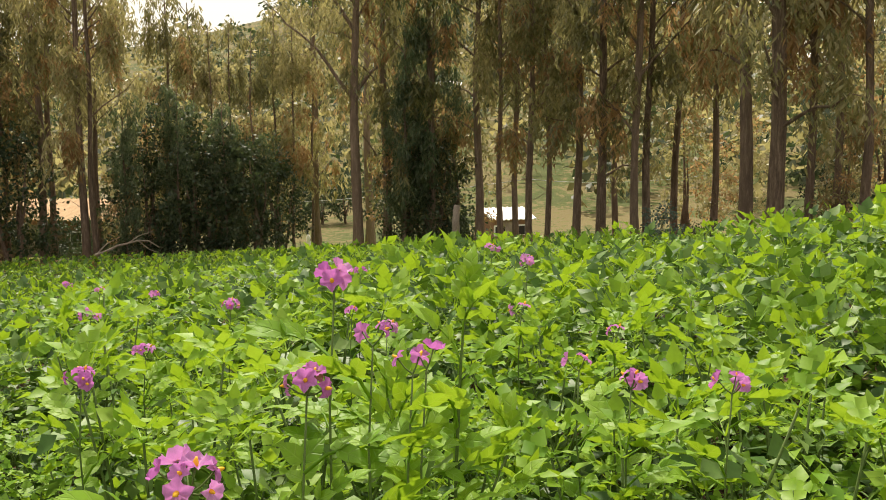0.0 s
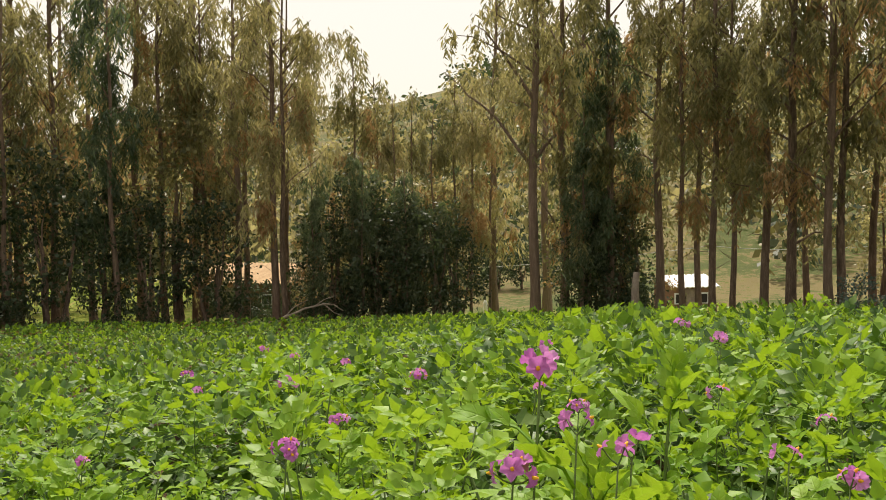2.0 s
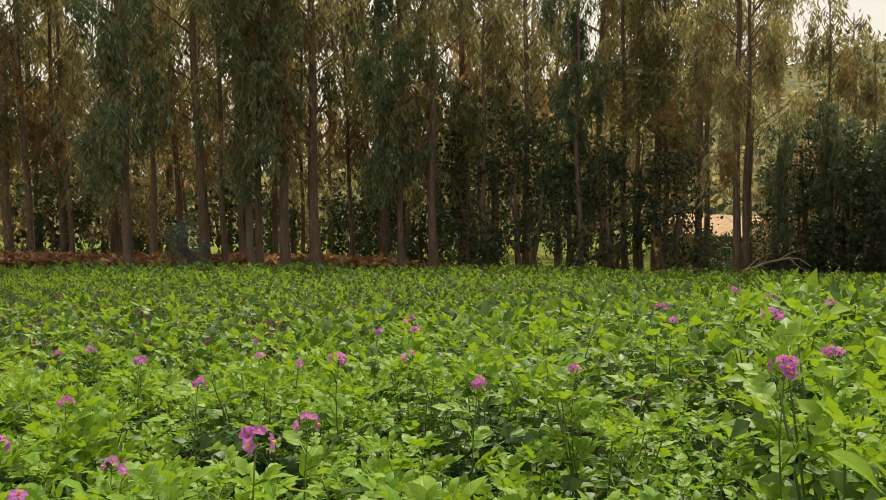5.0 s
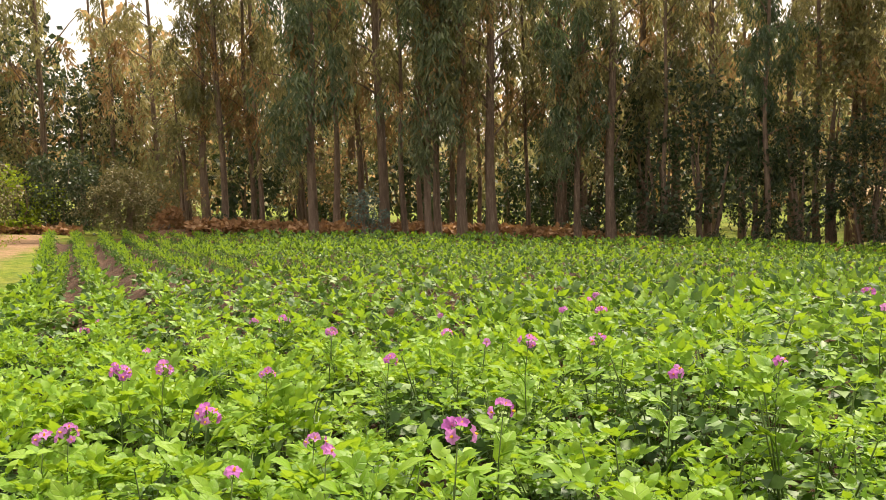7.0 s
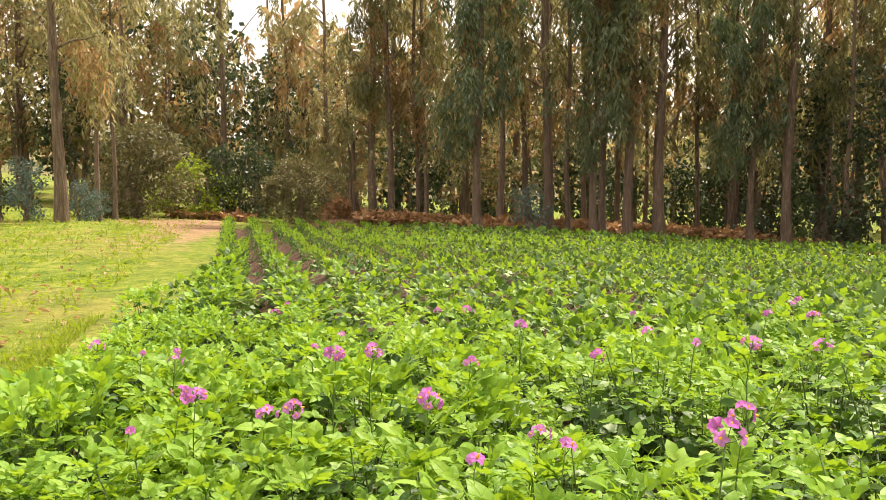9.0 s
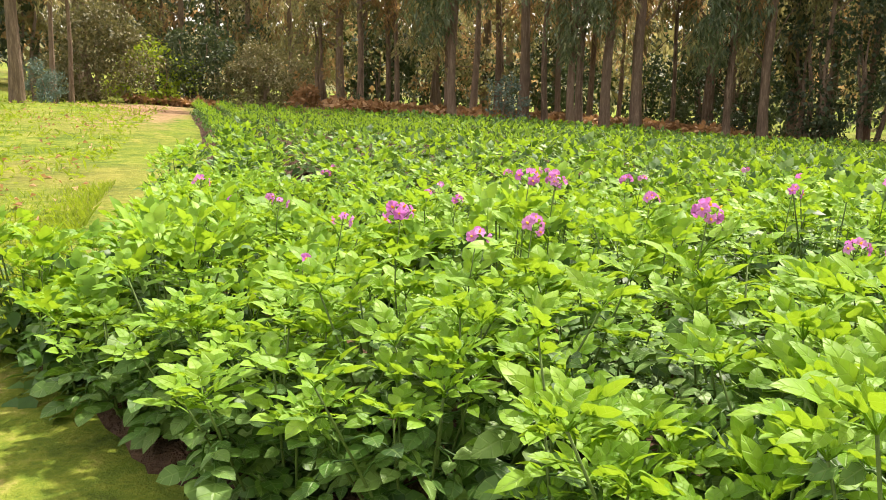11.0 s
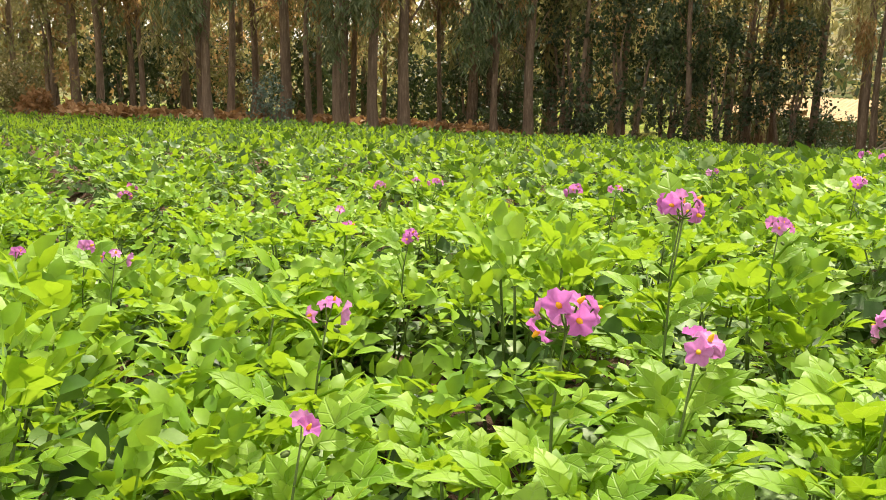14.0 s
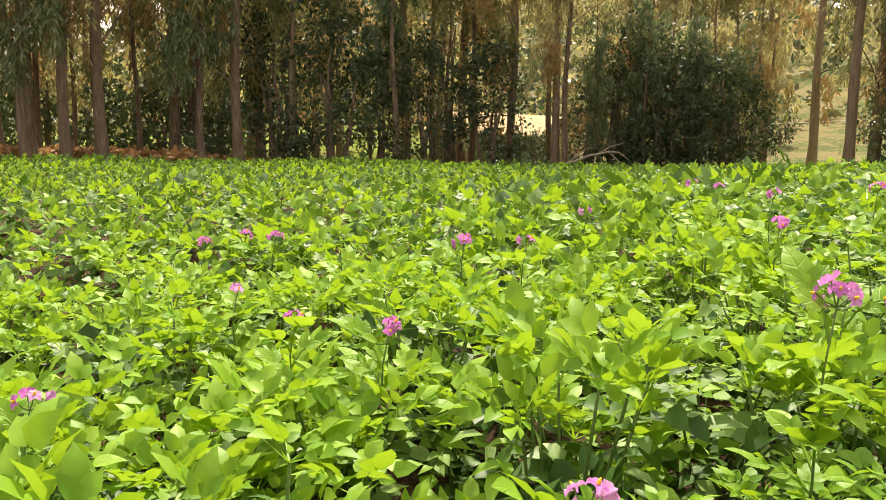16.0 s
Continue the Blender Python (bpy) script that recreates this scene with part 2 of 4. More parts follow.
def gather(pieces):
    """Joins (verts, tris) pairs into one pair."""
    vs, fs, k = [], [], 0
    for v, f in pieces:
        vs.append(v)
        fs.append(np.asarray(f) + k)
        k += len(v)
    return np.concatenate(vs), np.concatenate(fs)


def moved(v, m):
    m = np.asarray(m)
    return v @ m[:3, :3].T + m[:3, 3]


def tube(points, radii, sides=7, wobble=0.0, rng=None):
    """A tapered round stem along points."""
    pts = np.asarray(points, float)
    n = len(pts)
    dirs = np.gradient(pts, axis=0)
    dirs /= np.linalg.norm(dirs, axis=1)[:, None] + 1e-9
    vs = []
    side = np.array([1.0, 0, 0]) if abs(dirs[0][0]) < 0.8 else np.array([0, 1.0, 0])
    for p, d, r in zip(pts, dirs, radii):
        side = side - d * (side @ d)
        side /= np.linalg.norm(side)
        up = np.cross(d, side)
        a = np.arange(sides) * 2 * math.pi / sides
        rr = r * (1 + (rng.uniform(-wobble, wobble, sides) if rng is not None else 0))
        vs.append(p + (np.cos(a) * rr)[:, None] * side + (np.sin(a) * rr)[:, None] * up)
    v = np.concatenate(vs)
    fs = []
    for i in range(n - 1):
        for j in range(sides):
            a, b = i * sides + j, i * sides + (j + 1) % sides
            fs += [(a, b, b + sides), (a, b + sides, a + sides)]
    v = np.vstack([v, pts[-1]])
    fs += [((n - 1) * sides + j, (n - 1) * sides + (j + 1) % sides, len(v) - 1) for j in range(sides)]
    return v, np.array(fs)


def box_mesh(bm, size, at, bevel=0.0):
    r = bmesh.ops.create_cube(bm, size=1, matrix=Matrix.Translation(at) @ Matrix.Diagonal((*size, 1)))
    if bevel:
        es = list({e for v in r["verts"] for e in v.link_edges})
        bmesh.ops.bevel(bm, geom=es, offset=bevel, segments=1, affect="EDGES")


# ---- the lie of the land ----
HOME = Vector((-0.1, 0.5))


def at_bearing(deg, dist):
    """The plan place at so many degrees left of the y axis and so far from the field's near side."""
    return HOME.x - math.sin(radians(deg)) * dist, HOME.y + math.cos(radians(deg)) * dist


def smooth01(v):
    v = np.clip(v, 0, 1)
    return v * v * (3 - 2 * v)


def height(x, y):
    """Height of the ground, without the furrows."""
    x, y = np.asarray(x, float), np.asarray(y, float)
    dx, dy = x - HOME.x, y - HOME.y
    r = np.hypot(dx, dy)
    b = np.degrees(np.arctan2(-dx, dy))
    near = 0.13 + 0.030 * np.clip(x, -32, 14) - 0.020 * np.clip(y, -10, 5) - 0.080 * np.clip(y - 5, 0, 38)
    near = near + 0.04 * np.sin(x * 0.7 + 1.3) * np.sin(y * 0.55) + 0.02 * np.sin(x * 1.9) * np.cos(y * 1.7)
    near = near + 0.22 * smooth01((x - 0.8) / 2.6) * smooth01((13 - y) / 7)
    bank = 0.36 * np.exp(-((r - 28.3) / 1.3) ** 2) * smooth01((b - 36) / 6) * smooth01((70 - b) / 5)
    rise = smooth01((r - 48) / 260.0)
    ahead = 5 + 39 * smooth01((52 - b) / 55.0) * smooth01((b + 130) / 50.0) + 5 * np.sin(np.radians(b * 5.0)) + 2.5 * np.sin(np.radians(b * 13 + 40))
    slope = 3.0 * smooth01((r - 42) / 45) * smooth01((14 - b) / 16) * smooth01((b + 70) / 20)
    far = np.where(r > 310, 1 - 0.8 * smooth01((r - 310) / 900), 1.0)
    return near + bank + slope + ahead * rise * far


def edge_side(x, y):
    """Metres into the field from its meadow edge (negative: on the meadow)."""
    return ((y - 0.5) + 0.37 * (x + 4.7)) / 1.066


ROW = Vector((-0.946, 0.324))
ACROSS = Vector((0.324, 0.946))
OUTLINE = [(-4.5, 0.42), (-3.8, 0.40), (-3.3, 0.47), (-2.3, 0.70), (-0.9, 1.02), (0.4, 1.15), (2.0, 1.0), (9.0, 1.5), (14.5, 6.0), (11.5, 11.0), (7.0, 15.2), (4.5, 17.8),
           (1.0, 22.0), (-3.0, 23.6), (-9.0, 24.2), (-14.0, 21.9), (-17.0, 19.0), (-19.6, 16.6), (-22.4, 12.0), (-23.8, 7.9), (-16.0, 5.3), (-11.0, 3.45), (-7.8, 2.1), (-5.6, 1.05)]


def in_field(x, y, margin=0.0):
    """Whether a plan place is in the crop (even-odd rule)."""
    x, y = np.asarray(x, float), np.asarray(y, float)
    hit = np.zeros(x.shape, bool)
    n = len(OUTLINE)
    for i in range(n):
        (x0, y0), (x1, y1) = OUTLINE[i], OUTLINE[(i + 1) % n]
        cross = ((y0 > y) != (y1 > y)) & (x < (x1 - x0) * (y - y0) / (y1 - y0 + 1e-12) + x0)
        hit ^= cross
    return hit


ROW_GAP = 0.56


def furrow(x, y):
    """Height of the ridges above the furrow bottom."""
    c = np.asarray(x) * ACROSS.x + np.asarray(y) * ACROSS.y
    return 0.055 * (1 + np.cos(2 * math.pi * c / ROW_GAP)) + 0.012


# ground: one sheet of rings out to the horizon
def build_ground():
    rings = np.concatenate([np.arange(0.4, 40, 0.42), np.geomspace(40.5, 4200, 70)])
    turns = 300
    a = np.arange(turns) * 2 * math.pi / turns
    cx, cy = -8.0, 9.0
    X = np.concatenate([[cx], (cx + rings[:, None] * np.cos(a)).ravel()])
    Y = np.concatenate([[cy], (cy + rings[:, None] * np.sin(a)).ravel()])
    Z = height(X, Y)
    fs = [(0, 1 + j, 1 + (j + 1) % turns) for j in range(turns)]
    i, j = np.meshgrid(np.arange(len(rings) - 1), np.arange(turns), indexing="ij")
    p, q = 1 + i * turns + j, 1 + i * turns + (j + 1) % turns
    quads = np.concatenate([np.stack([p, p + turns, q + turns], -1).reshape(-1, 3), np.stack([p, q + turns, q], -1).reshape(-1, 3)])
    me = mesh_of("ground", np.stack([X, Y, Z], 1), np.concatenate([np.array(fs), quads]), [MEADOW])
    dx, dy = X - HOME.x, Y - HOME.y
    r, b = np.hypot(dx, dy), np.degrees(np.arctan2(-dx, dy))
    line = np.abs((X + 18.0) * 0.39 + (Y - 4.5) * 0.92)
    along = -(X + 18.0) * 0.92 + (Y - 4.5) * 0.39
    track = np.exp(-(line / 1.05) ** 2) * smooth01((along + 6) / 8) * 0.52
    patch = np.exp(-(((X + 28) / 4.0) ** 2 + ((Y - 7.6) / 1.5) ** 2)) * 0.7
    rim = np.exp(-(edge_side(X, Y) / 0.30) ** 2) * 0.22 * (r < 27)
    slope_earth = 0.16 * np.exp(-((b + 11) / 5.0) ** 2) * smooth01((r - 30) / 12) * smooth01((90 - r) / 30) + 0.12 * np.exp(-((b - 9) / 3.0) ** 2) * smooth01((r - 38) / 8) * smooth01((70 - r) / 20)
    wood = smooth01((r - 24.3) / 1.5) * smooth01((31.5 - r) / 2.5) * smooth01((b - 14) / 4) * smooth01((72 - b) / 6)
    right = smooth01((r - (15.5 + 0.36 * (b + 24))) / 1.5) * smooth01((30 - r) / 6) * smooth01((-3 - b) / 5) * smooth01((b + 48) / 8) * 0.8
    hill = np.maximum(smooth01((r - 62) / 30), 0.66 * smooth01((r - 34) / 12) * smooth01((32 - b) / 12) * smooth01((b + 60) / 20))
    for zone, v in (("earth", track + patch + rim + slope_earth), ("litter", np.maximum(wood, right) * 0.95), ("hillside", hill)):
        me.attributes.new(zone, "FLOAT", "POINT").data.foreach_set("value", np.clip(v, 0, 1).astype(np.float32))
    tagged(put("ground", me), "meadow with worn dirt track and leaf litter rising to a hill", "ground", kind="structure")


build_ground()


def rim_distance(x, y):
    """Metres to the outline of the field."""
    best = np.full(x.shape, 1e9)
    n = len(OUTLINE)
    for i in range(n):
        (x0, y0), (x1, y1) = OUTLINE[i], OUTLINE[(i + 1) % n]
        k = np.clip(((x - x0) * (x1 - x0) + (y - y0) * (y1 - y0)) / ((x1 - x0) ** 2 + (y1 - y0) ** 2), 0, 1)
        best = np.minimum(best, np.hypot(x - x0 - k * (x1 - x0), y - y0 - k * (y1 - y0)))
    return best


def build_field_soil():
    """Ridged brown soil under the crop, running out into the meadow at its rim."""
    u, w = np.arange(-17.0, 27.0, 0.22), np.arange(-2.0, 27.0, 0.0934)
    U, W = np.meshgrid(u, w, indexing="ij")
    X, Y = ROW.x * U + ACROSS.x * W, ROW.y * U + ACROSS.y * W
    rng = np.random.default_rng(4)
    inward = np.where(in_field(X, Y), 1, -1) * rim_distance(X, Y)
    blend = smooth01((inward + 0.16) / 0.36)
    Z = height(X, Y) - 0.05 + (furrow(X, Y) + 0.05 + rng.uniform(-0.018, 0.018, X.shape)) * blend
    keep = inward > -0.6
    idx = np.arange(X.size).reshape(X.shape)
    a, b, c, d = idx[:-1, :-1], idx[1:, :-1], idx[1:, 1:], idx[:-1, 1:]
    ok = keep[:-1, :-1] & keep[1:, :-1] & keep[1:, 1:] & keep[:-1, 1:]
    tris = np.concatenate([np.stack([a, b, c], -1)[ok], np.stack([a, c, d], -1)[ok]])
    used_ids, inv = np.unique(tris, return_inverse=True)
    V = np.stack([X.ravel(), Y.ravel(), Z.ravel()], 1)[used_ids]
    me = mesh_of("field_soil", V, inv.reshape(-1, 3), [SOIL])
    tagged(put("field_soil", me), "ridged reddish brown field soil under the potato rows", "soil", kind="structure")


build_field_soil()


# ---- trees ----
def strand(rng, start, length, leaf, lean, droop=1.0, per=0.055):
    """A hanging twig of narrow leaves: the quads of its leaves as (verts, tris)."""
    n = max(4, int(length / per))
    s = np.sort(rng.uniform(0.05, 1, n))
    out = np.array([math.cos(lean), math.sin(lean), 0.0])
    p = np.asarray(start) + out * (0.35 * length * (s - 0.5 * s ** 2))[:, None] * 1.2
    p = p + np.array([0, 0, 1.0]) * (length * (0.12 * s - droop * 0.9 * s ** 1.6))[:, None]
    p = p + rng.normal(0, 0.05, (n, 3))
    az = rng.uniform(0, 2 * math.pi, n)
    down = rng.uniform(0.55, 1.25, n)
    d = np.stack([np.cos(az) * np.cos(down), np.sin(az) * np.cos(down), -np.sin(down)], 1)
    side = np.cross(d, rng.normal(0, 1, (n, 3)))
    side /= np.linalg.norm(side, axis=1)[:, None] + 1e-9
    ln = leaf * rng.uniform(0.7, 1.35, n)
    wd = ln * 0.12
    a = p
    m = p + d * (ln * 0.45)[:, None]
    tip = p + d * ln[:, None] + np.array([0, 0, -0.12]) * ln[:, None]
    v = np.stack([a, m + side * wd[:, None], tip, m - side * wd[:, None]], 1).reshape(-1, 3)
    k = np.arange(n)[:, None] * 4
    f = np.concatenate([k + np.array([0, 1, 2]), k + np.array([0, 2, 3])])
    return v, f


def blobs(rng, centre, radii, count, leaf, width=0.34, shell=0.55):
    """Leaves on a ragged clump, facing outward every which way."""
    u = rng.normal(0, 1, (count, 3))
    u /= np.linalg.norm(u, axis=1)[:, None]
    lump = 1 + 0.25 * np.sin(u[:, 0] * 5 + centre[0] * 3) * np.sin(u[:, 1] * 4 + centre[2] * 2)
    p = np.asarray(centre) + u * np.asarray(radii) * (rng.uniform(shell, 1.05, count) * lump)[:, None]
    d = u * 0.7 + rng.normal(0, 0.6, (count, 3)) + np.array([0, 0, -0.25])
    d /= np.linalg.norm(d, axis=1)[:, None]
    side = np.cross(d, rng.normal(0, 1, (count, 3)))
    side /= np.linalg.norm(side, axis=1)[:, None] + 1e-9
    ln = leaf * rng.uniform(0.6, 1.3, count)
    m = p + d * (ln * 0.5)[:, None]
    w = (ln * width)[:, None]
    v = np.stack([p, m + side * w, p + d * ln[:, None], m - side * w], 1).reshape(-1, 3)
    k = np.arange(count)[:, None] * 4
    return v, np.concatenate([k + np.array([0, 1, 2]), k + np.array([0, 2, 3])])


def trunk_line(rng, tall, lean=(0, 0), bend=0.12, n=12):
    s = np.linspace(0, 1, n)
    ph = rng.uniform(0, 6.28, 4)
    x = lean[0] * tall * s + bend * np.sin(s * 5 + ph[0]) * s + 0.05 * np.sin(s * 13 + ph[1]) - 0.05 * math.sin(ph[1])
    y = lean[1] * tall * s + bend * np.sin(s * 4 + ph[2]) * s + 0.05 * np.sin(s * 11 + ph[3]) - 0.05 * math.sin(ph[3])
    return np.stack([x, y, s * tall - 0.15], 1)


def limb_line(rng, root, az, out, up, n=6):
    s = np.linspace(0, 1, n)
    w = rng.normal(0, 0.04 * out, (n, 3)) * s[:, None]
    return np.asarray(root) + np.stack([math.cos(az) * out * s, math.sin(az) * out * s, up * s - 0.25 * out * s ** 2], 1) + w


def gum_tree(name, seed, tall, radius, crown_from, label, category="tree", dense=1.0, dry=0.12, lean=(0, 0), spread=1.0, forked=False, twiggy=5, fine=True, leaf_mat=GUM):
    """Tall eucalyptus: trunk, limbs, a crown of hanging leafy twigs, some of them dry."""
    rng = np.random.default_rng(seed)
    root = tagged(new(name), label, category)
    line = trunk_line(rng, tall, lean)
    s = np.linspace(0, 1, len(line))
    rad = radius * (1 - 0.78 * s) + radius * 0.35 * np.exp(-s * 28)
    put("trunk", mesh_of("trunk", *tube(line, rad, 10, 0.10, rng), [BARK]), root)
    limbs, leaves, dead = [], [], []

    def on_trunk(z):
        return np.array([np.interp(z, line[:, 2], line[:, i]) for i in range(3)])

    count = int((13 if fine else 9) * dense) + 4
    for i in range(count):
        # most limbs on the lower stem, some above
        z = crown_from + (min(tall, 10.5) - crown_from) * (i + rng.uniform(0, 1)) / (count * 0.76) if i < count * 0.76 else rng.uniform(9.5, tall * 0.95)
        z = min(z, tall * 0.96)
        az = rng.uniform(0, 2 * math.pi)
        out = spread * rng.uniform(0.7, 2.3) * (1.15 - 0.4 * z / tall)
        ll = limb_line(rng, on_trunk(z), az, out, rng.uniform(0.5, 1.5) * out)
        limbs.append(tube(ll, np.linspace(radius * 0.26, 0.008, 6), 5))
        low = z < 10.5 and fine
        for bunch in range(3):
            # a bunch of twigs hangs close together, with air between bunches
            c = ll[(2, 4, 5)[bunch]] + rng.normal(0, 0.12, 3)
            brown = rng.uniform() < dry and z < 9
            drop = rng.uniform(0.6, 1.9)
            for j in range(int((5 if low else 3) * dense) + 2):
                st = strand(rng, c + rng.normal(0, 0.13, 3), drop * rng.uniform(0.7, 1.2), 0.22 if low else 0.34, az + rng.normal(0, 0.9), per=0.072 if low else 0.125)
                (dead if brown else leaves).append(st)
    for i in range(twiggy):
        # bare dead twigs under the crown
        z = rng.uniform(1.6, crown_from + 2.0)
        ll = limb_line(rng, on_trunk(z), rng.uniform(0, 6.28), rng.uniform(0.3, 1.1), rng.uniform(0.1, 0.7))
        limbs.append(tube(ll, np.linspace(radius * 0.11, 0.004, 6), 4))
    if forked:
        for az, zz, o, u in ((2.6, 0.30, 2.6, 3.6), (0.2, 0.31, 1.4, 1.7), (2.9, 0.42, 1.6, 2.6)):
            limbs.append(tube(limb_line(rng, on_trunk(tall * zz), az, o, u, 8), np.linspace(radius * 0.42, 0.01, 8), 6))
    if not fine:
        put("branching", mesh_of("branching", *gather(limbs), [BARK]), root)["kind"] = "stuff"
        limbs = []
    for l in limbs:
        put("limb", mesh_of("limb", *l, [BARK]), root)
    put("crown", mesh_of("crown", *gather(leaves), [leaf_mat]), root)
    if dead:
        put("dry_foliage", mesh_of("dry_foliage", *gather(dead), [GUM_DRY]), root, "hanging reddish brown dry leaves")
    return root


def bushy_tree(name, seed, tall, wide, label, mat, stems=4, clumps=34, leaf=0.17, low=0.3, per=170, category="tree", dry=0):
    """Dense tree or shrub: several stems and clumps of leaves nearly to the ground."""
    rng = np.random.default_rng(seed)
    root = tagged(new(name), label, category)
    for i in range(stems):
        az = rng.uniform(0, 6.28)
        o = rng.uniform(0.05, 0.4) * wide
        line = trunk_line(rng, tall * rng.uniform(0.65, 0.95), (math.cos(az) * o / tall, math.sin(az) * o / tall), 0.15, 8)
        line[:, :2] += np.array([math.cos(az), math.sin(az)]) * rng.uniform(0, 0.25)
        put("stem", mesh_of("stem", *tube(line, np.linspace(0.035 + 0.012 * tall, 0.01, 8), 7, 0.1, rng), [BARK]), root)
    green, brown = [], []
    for i in range(clumps):
        z = low + (tall - low) * (i + rng.uniform(0, 1)) / clumps
        f = z / tall
        reach = wide * (0.55 + 0.75 * math.sin(math.pi * min(1, f * 0.85 + 0.14))) * 0.62
        az, d = rng.uniform(0, 6.28), reach * rng.uniform(0.25, 1.0)
        r = rng.uniform(0.28, 0.6) * (wide / 2.4) ** 0.5
        c = (math.cos(az) * d, math.sin(az) * d, z)
        got = blobs(rng, c, (r * 1.2, r * 1.2, r * rng.uniform(0.7, 1.1)), per, leaf)
        (brown if i % 9 < dry else green).append(got)
        if tall > 3:
            for j in range(2):
                green.append(strand(rng, np.array(c) + rng.normal(0, 0.25, 3), rng.uniform(0.5, 1.2), 0.17, az, per=0.05))
    put("crown", mesh_of("crown", *gather(green), [mat]), root)
    if brown:
        put("dry_foliage", mesh_of("dry_foliage", *gather(brown), [GUM_DRY]), root, "dry brown leaves")
    return root


def stand(thing, deg, dist, turn=0.0, size=1.0, first=False, group="", sink=0.05, lean=0.0):
    """Sets a thing, or a copy of it, on the ground at a bearing and distance."""
    x, y = at_bearing(deg, dist)
    m = pose(x, y, float(height(x, y)) - sink, 0, lean, turn) @ Matrix.Scale(size, 4)
    if first:
        thing.matrix_basis = m
        ob = thing
    else:
        ob = copy_thing(thing, m)
    if group:
        ob["group"] = group
    return ob


tall_label = "tall eucalyptus with a bare brown trunk and hanging leaves"
GUMS = [
    gum_tree("eucalyptus_tree", 11, 15.0, 0.165, 4.2, tall_label, dense=1.0, dry=0.24),
    gum_tree("eucalyptus_tree", 12, 16.5, 0.125, 3.4, tall_label, dense=1.15, dry=0.34),
    gum_tree("eucalyptus_tree", 13, 14.0, 0.12, 5.2, tall_label, dense=0.8, dry=0.16),
    gum_tree("eucalyptus_tree", 14, 17.0, 0.185, 2.8, tall_label, dense=1.2, dry=0.20, spread=1.15),
    gum_tree("eucalyptus_tree", 15, 12.5, 0.09, 3.6, "slender young eucalyptus with a thin pale trunk", dense=0.8, dry=0.30, spread=0.7),
    gum_tree("eucalyptus_tree", 16, 15.0, 0.16, 2.6, "eucalyptus with brownish hanging foliage deeper in the grove", dense=1.0, dry=0.38, spread=1.2, fine=False),
    gum_tree("eucalyptus_tree", 18, 16.0, 0.18, 3.2, "eucalyptus with olive hanging foliage deeper in the grove", dense=1.0, dry=0.26, spread=1.2, fine=False),
    gum_tree("eucalyptus_tree", 19, 14.0, 0.13, 2.4, "eucalyptus thick with dark green weeping foliage", dense=1.5, dry=0.05, spread=0.8, leaf_mat=WEEPING),
]
BUSHY = [
    bushy_tree("dense_tree", 21, 6.2, 2.7, "dense dark green tree with foliage almost to the ground", GUM_DARK, clumps=40, per=48, low=1.1, leaf=0.19),
    bushy_tree("dense_tree", 22, 7.4, 3.0, "dense dark green tree with several stems", GUM_DARK, stems=5, clumps=44, per=48, low=1.5, leaf=0.19),
    bushy_tree("dense_tree", 23, 8.2, 2.6, "slim dark tree with olive and brown foliage", GUM, stems=3, clumps=44, per=46, low=1.8, dry=3, leaf=0.19),
    bushy_tree("dense_tree", 24, 3.8, 1.9, "low dark tree in the shade of the grove", GUM_DARK, stems=3, clumps=28, per=34, low=0.7, leaf=0.22),
]
used = set()


def gum(kind, deg, dist, size=1.0, turn=None, lean=0.0):
    t = deg * 47 % 360 if turn is None else turn
    stand(GUMS[kind], deg, dist, t, size, kind not in used, "eucalyptus grove", lean=lean)
    used.add(kind)


def bush(kind, deg, dist, size=1.0):
    stand(BUSHY[kind], deg, dist, deg * 61 % 360, size, ("b", kind) not in used, "dense trees of the grove")
    used.add(("b", kind))


# front row, from the track round to the rising side of the field
for kind, deg, dist, size in ((0, 80.7, 27.2, 0.95), (4, 78.7, 30, 0.9), (4, 77.8, 30.5, 0.85), (1, 61.9, 30.5, 0.9), (4, 60.2, 31, 1.1), (4, 59.7, 30.6, 1.1), (2, 55.3, 28.6, 0.85),
                              (0, 52.4, 27.6, 1.0), (2, 51.1, 27.2, 0.85), (1, 49.1, 27.3, 0.95), (0, 47.6, 26.9, 0.92), (3, 45.8, 27.0, 0.86), (4, 43.6, 28.6, 0.9), (3, 38.6, 27.2, 0.9),
                              (2, 50.1, 30.0, 0.9), (1, 48.2, 31.0, 0.85), (4, 46.6, 30.2, 0.9), (2, 35.4, 27.6, 0.8)):
    gum(kind, deg + 0.6, dist, size)
for kind, deg, dist, size in ((0, 23.6, 28.0, 0.75), (1, 21.4, 26.4, 0.9), (2, 20.8, 26.2, 0.85), 
                              (3, 4.0, 25.3, 0.80), (1, 1.3, 24.6, 0.95), (0, -1.7, 24.3, 0.78), (2, -3.1, 23.6, 0.78), (4, -4.0, 24.0, 1.0), (1, -4.8, 22.6, 0.78),
                              (2, -5.8, 22.4, 0.74), (0, -7.7, 21.4, 0.66), (3, -9.1, 20.8, 0.72), (2, -10.0, 23.5, 0.8), (1, -11.2, 20.2, 0.86), (4, -11.9, 20.6, 1.1),
                              (4, -13.4, 22.5, 1.1), (2, -15.5, 22.0, 0.85), (0, -17.4, 17.6, 0.86), (3, -18.9, 17.0, 0.94), (2, -20.8, 18.5, 0.85), (1, -22.2, 18.6, 0.7), (4, -23.6, 18.0, 1.1),
                              (0, -26.5, 17.5, 0.9), (1, -31.0, 17.0, 0.9), (2, -36.0, 17.5, 0.9)):
    gum(kind, deg - 0.2, dist, size)
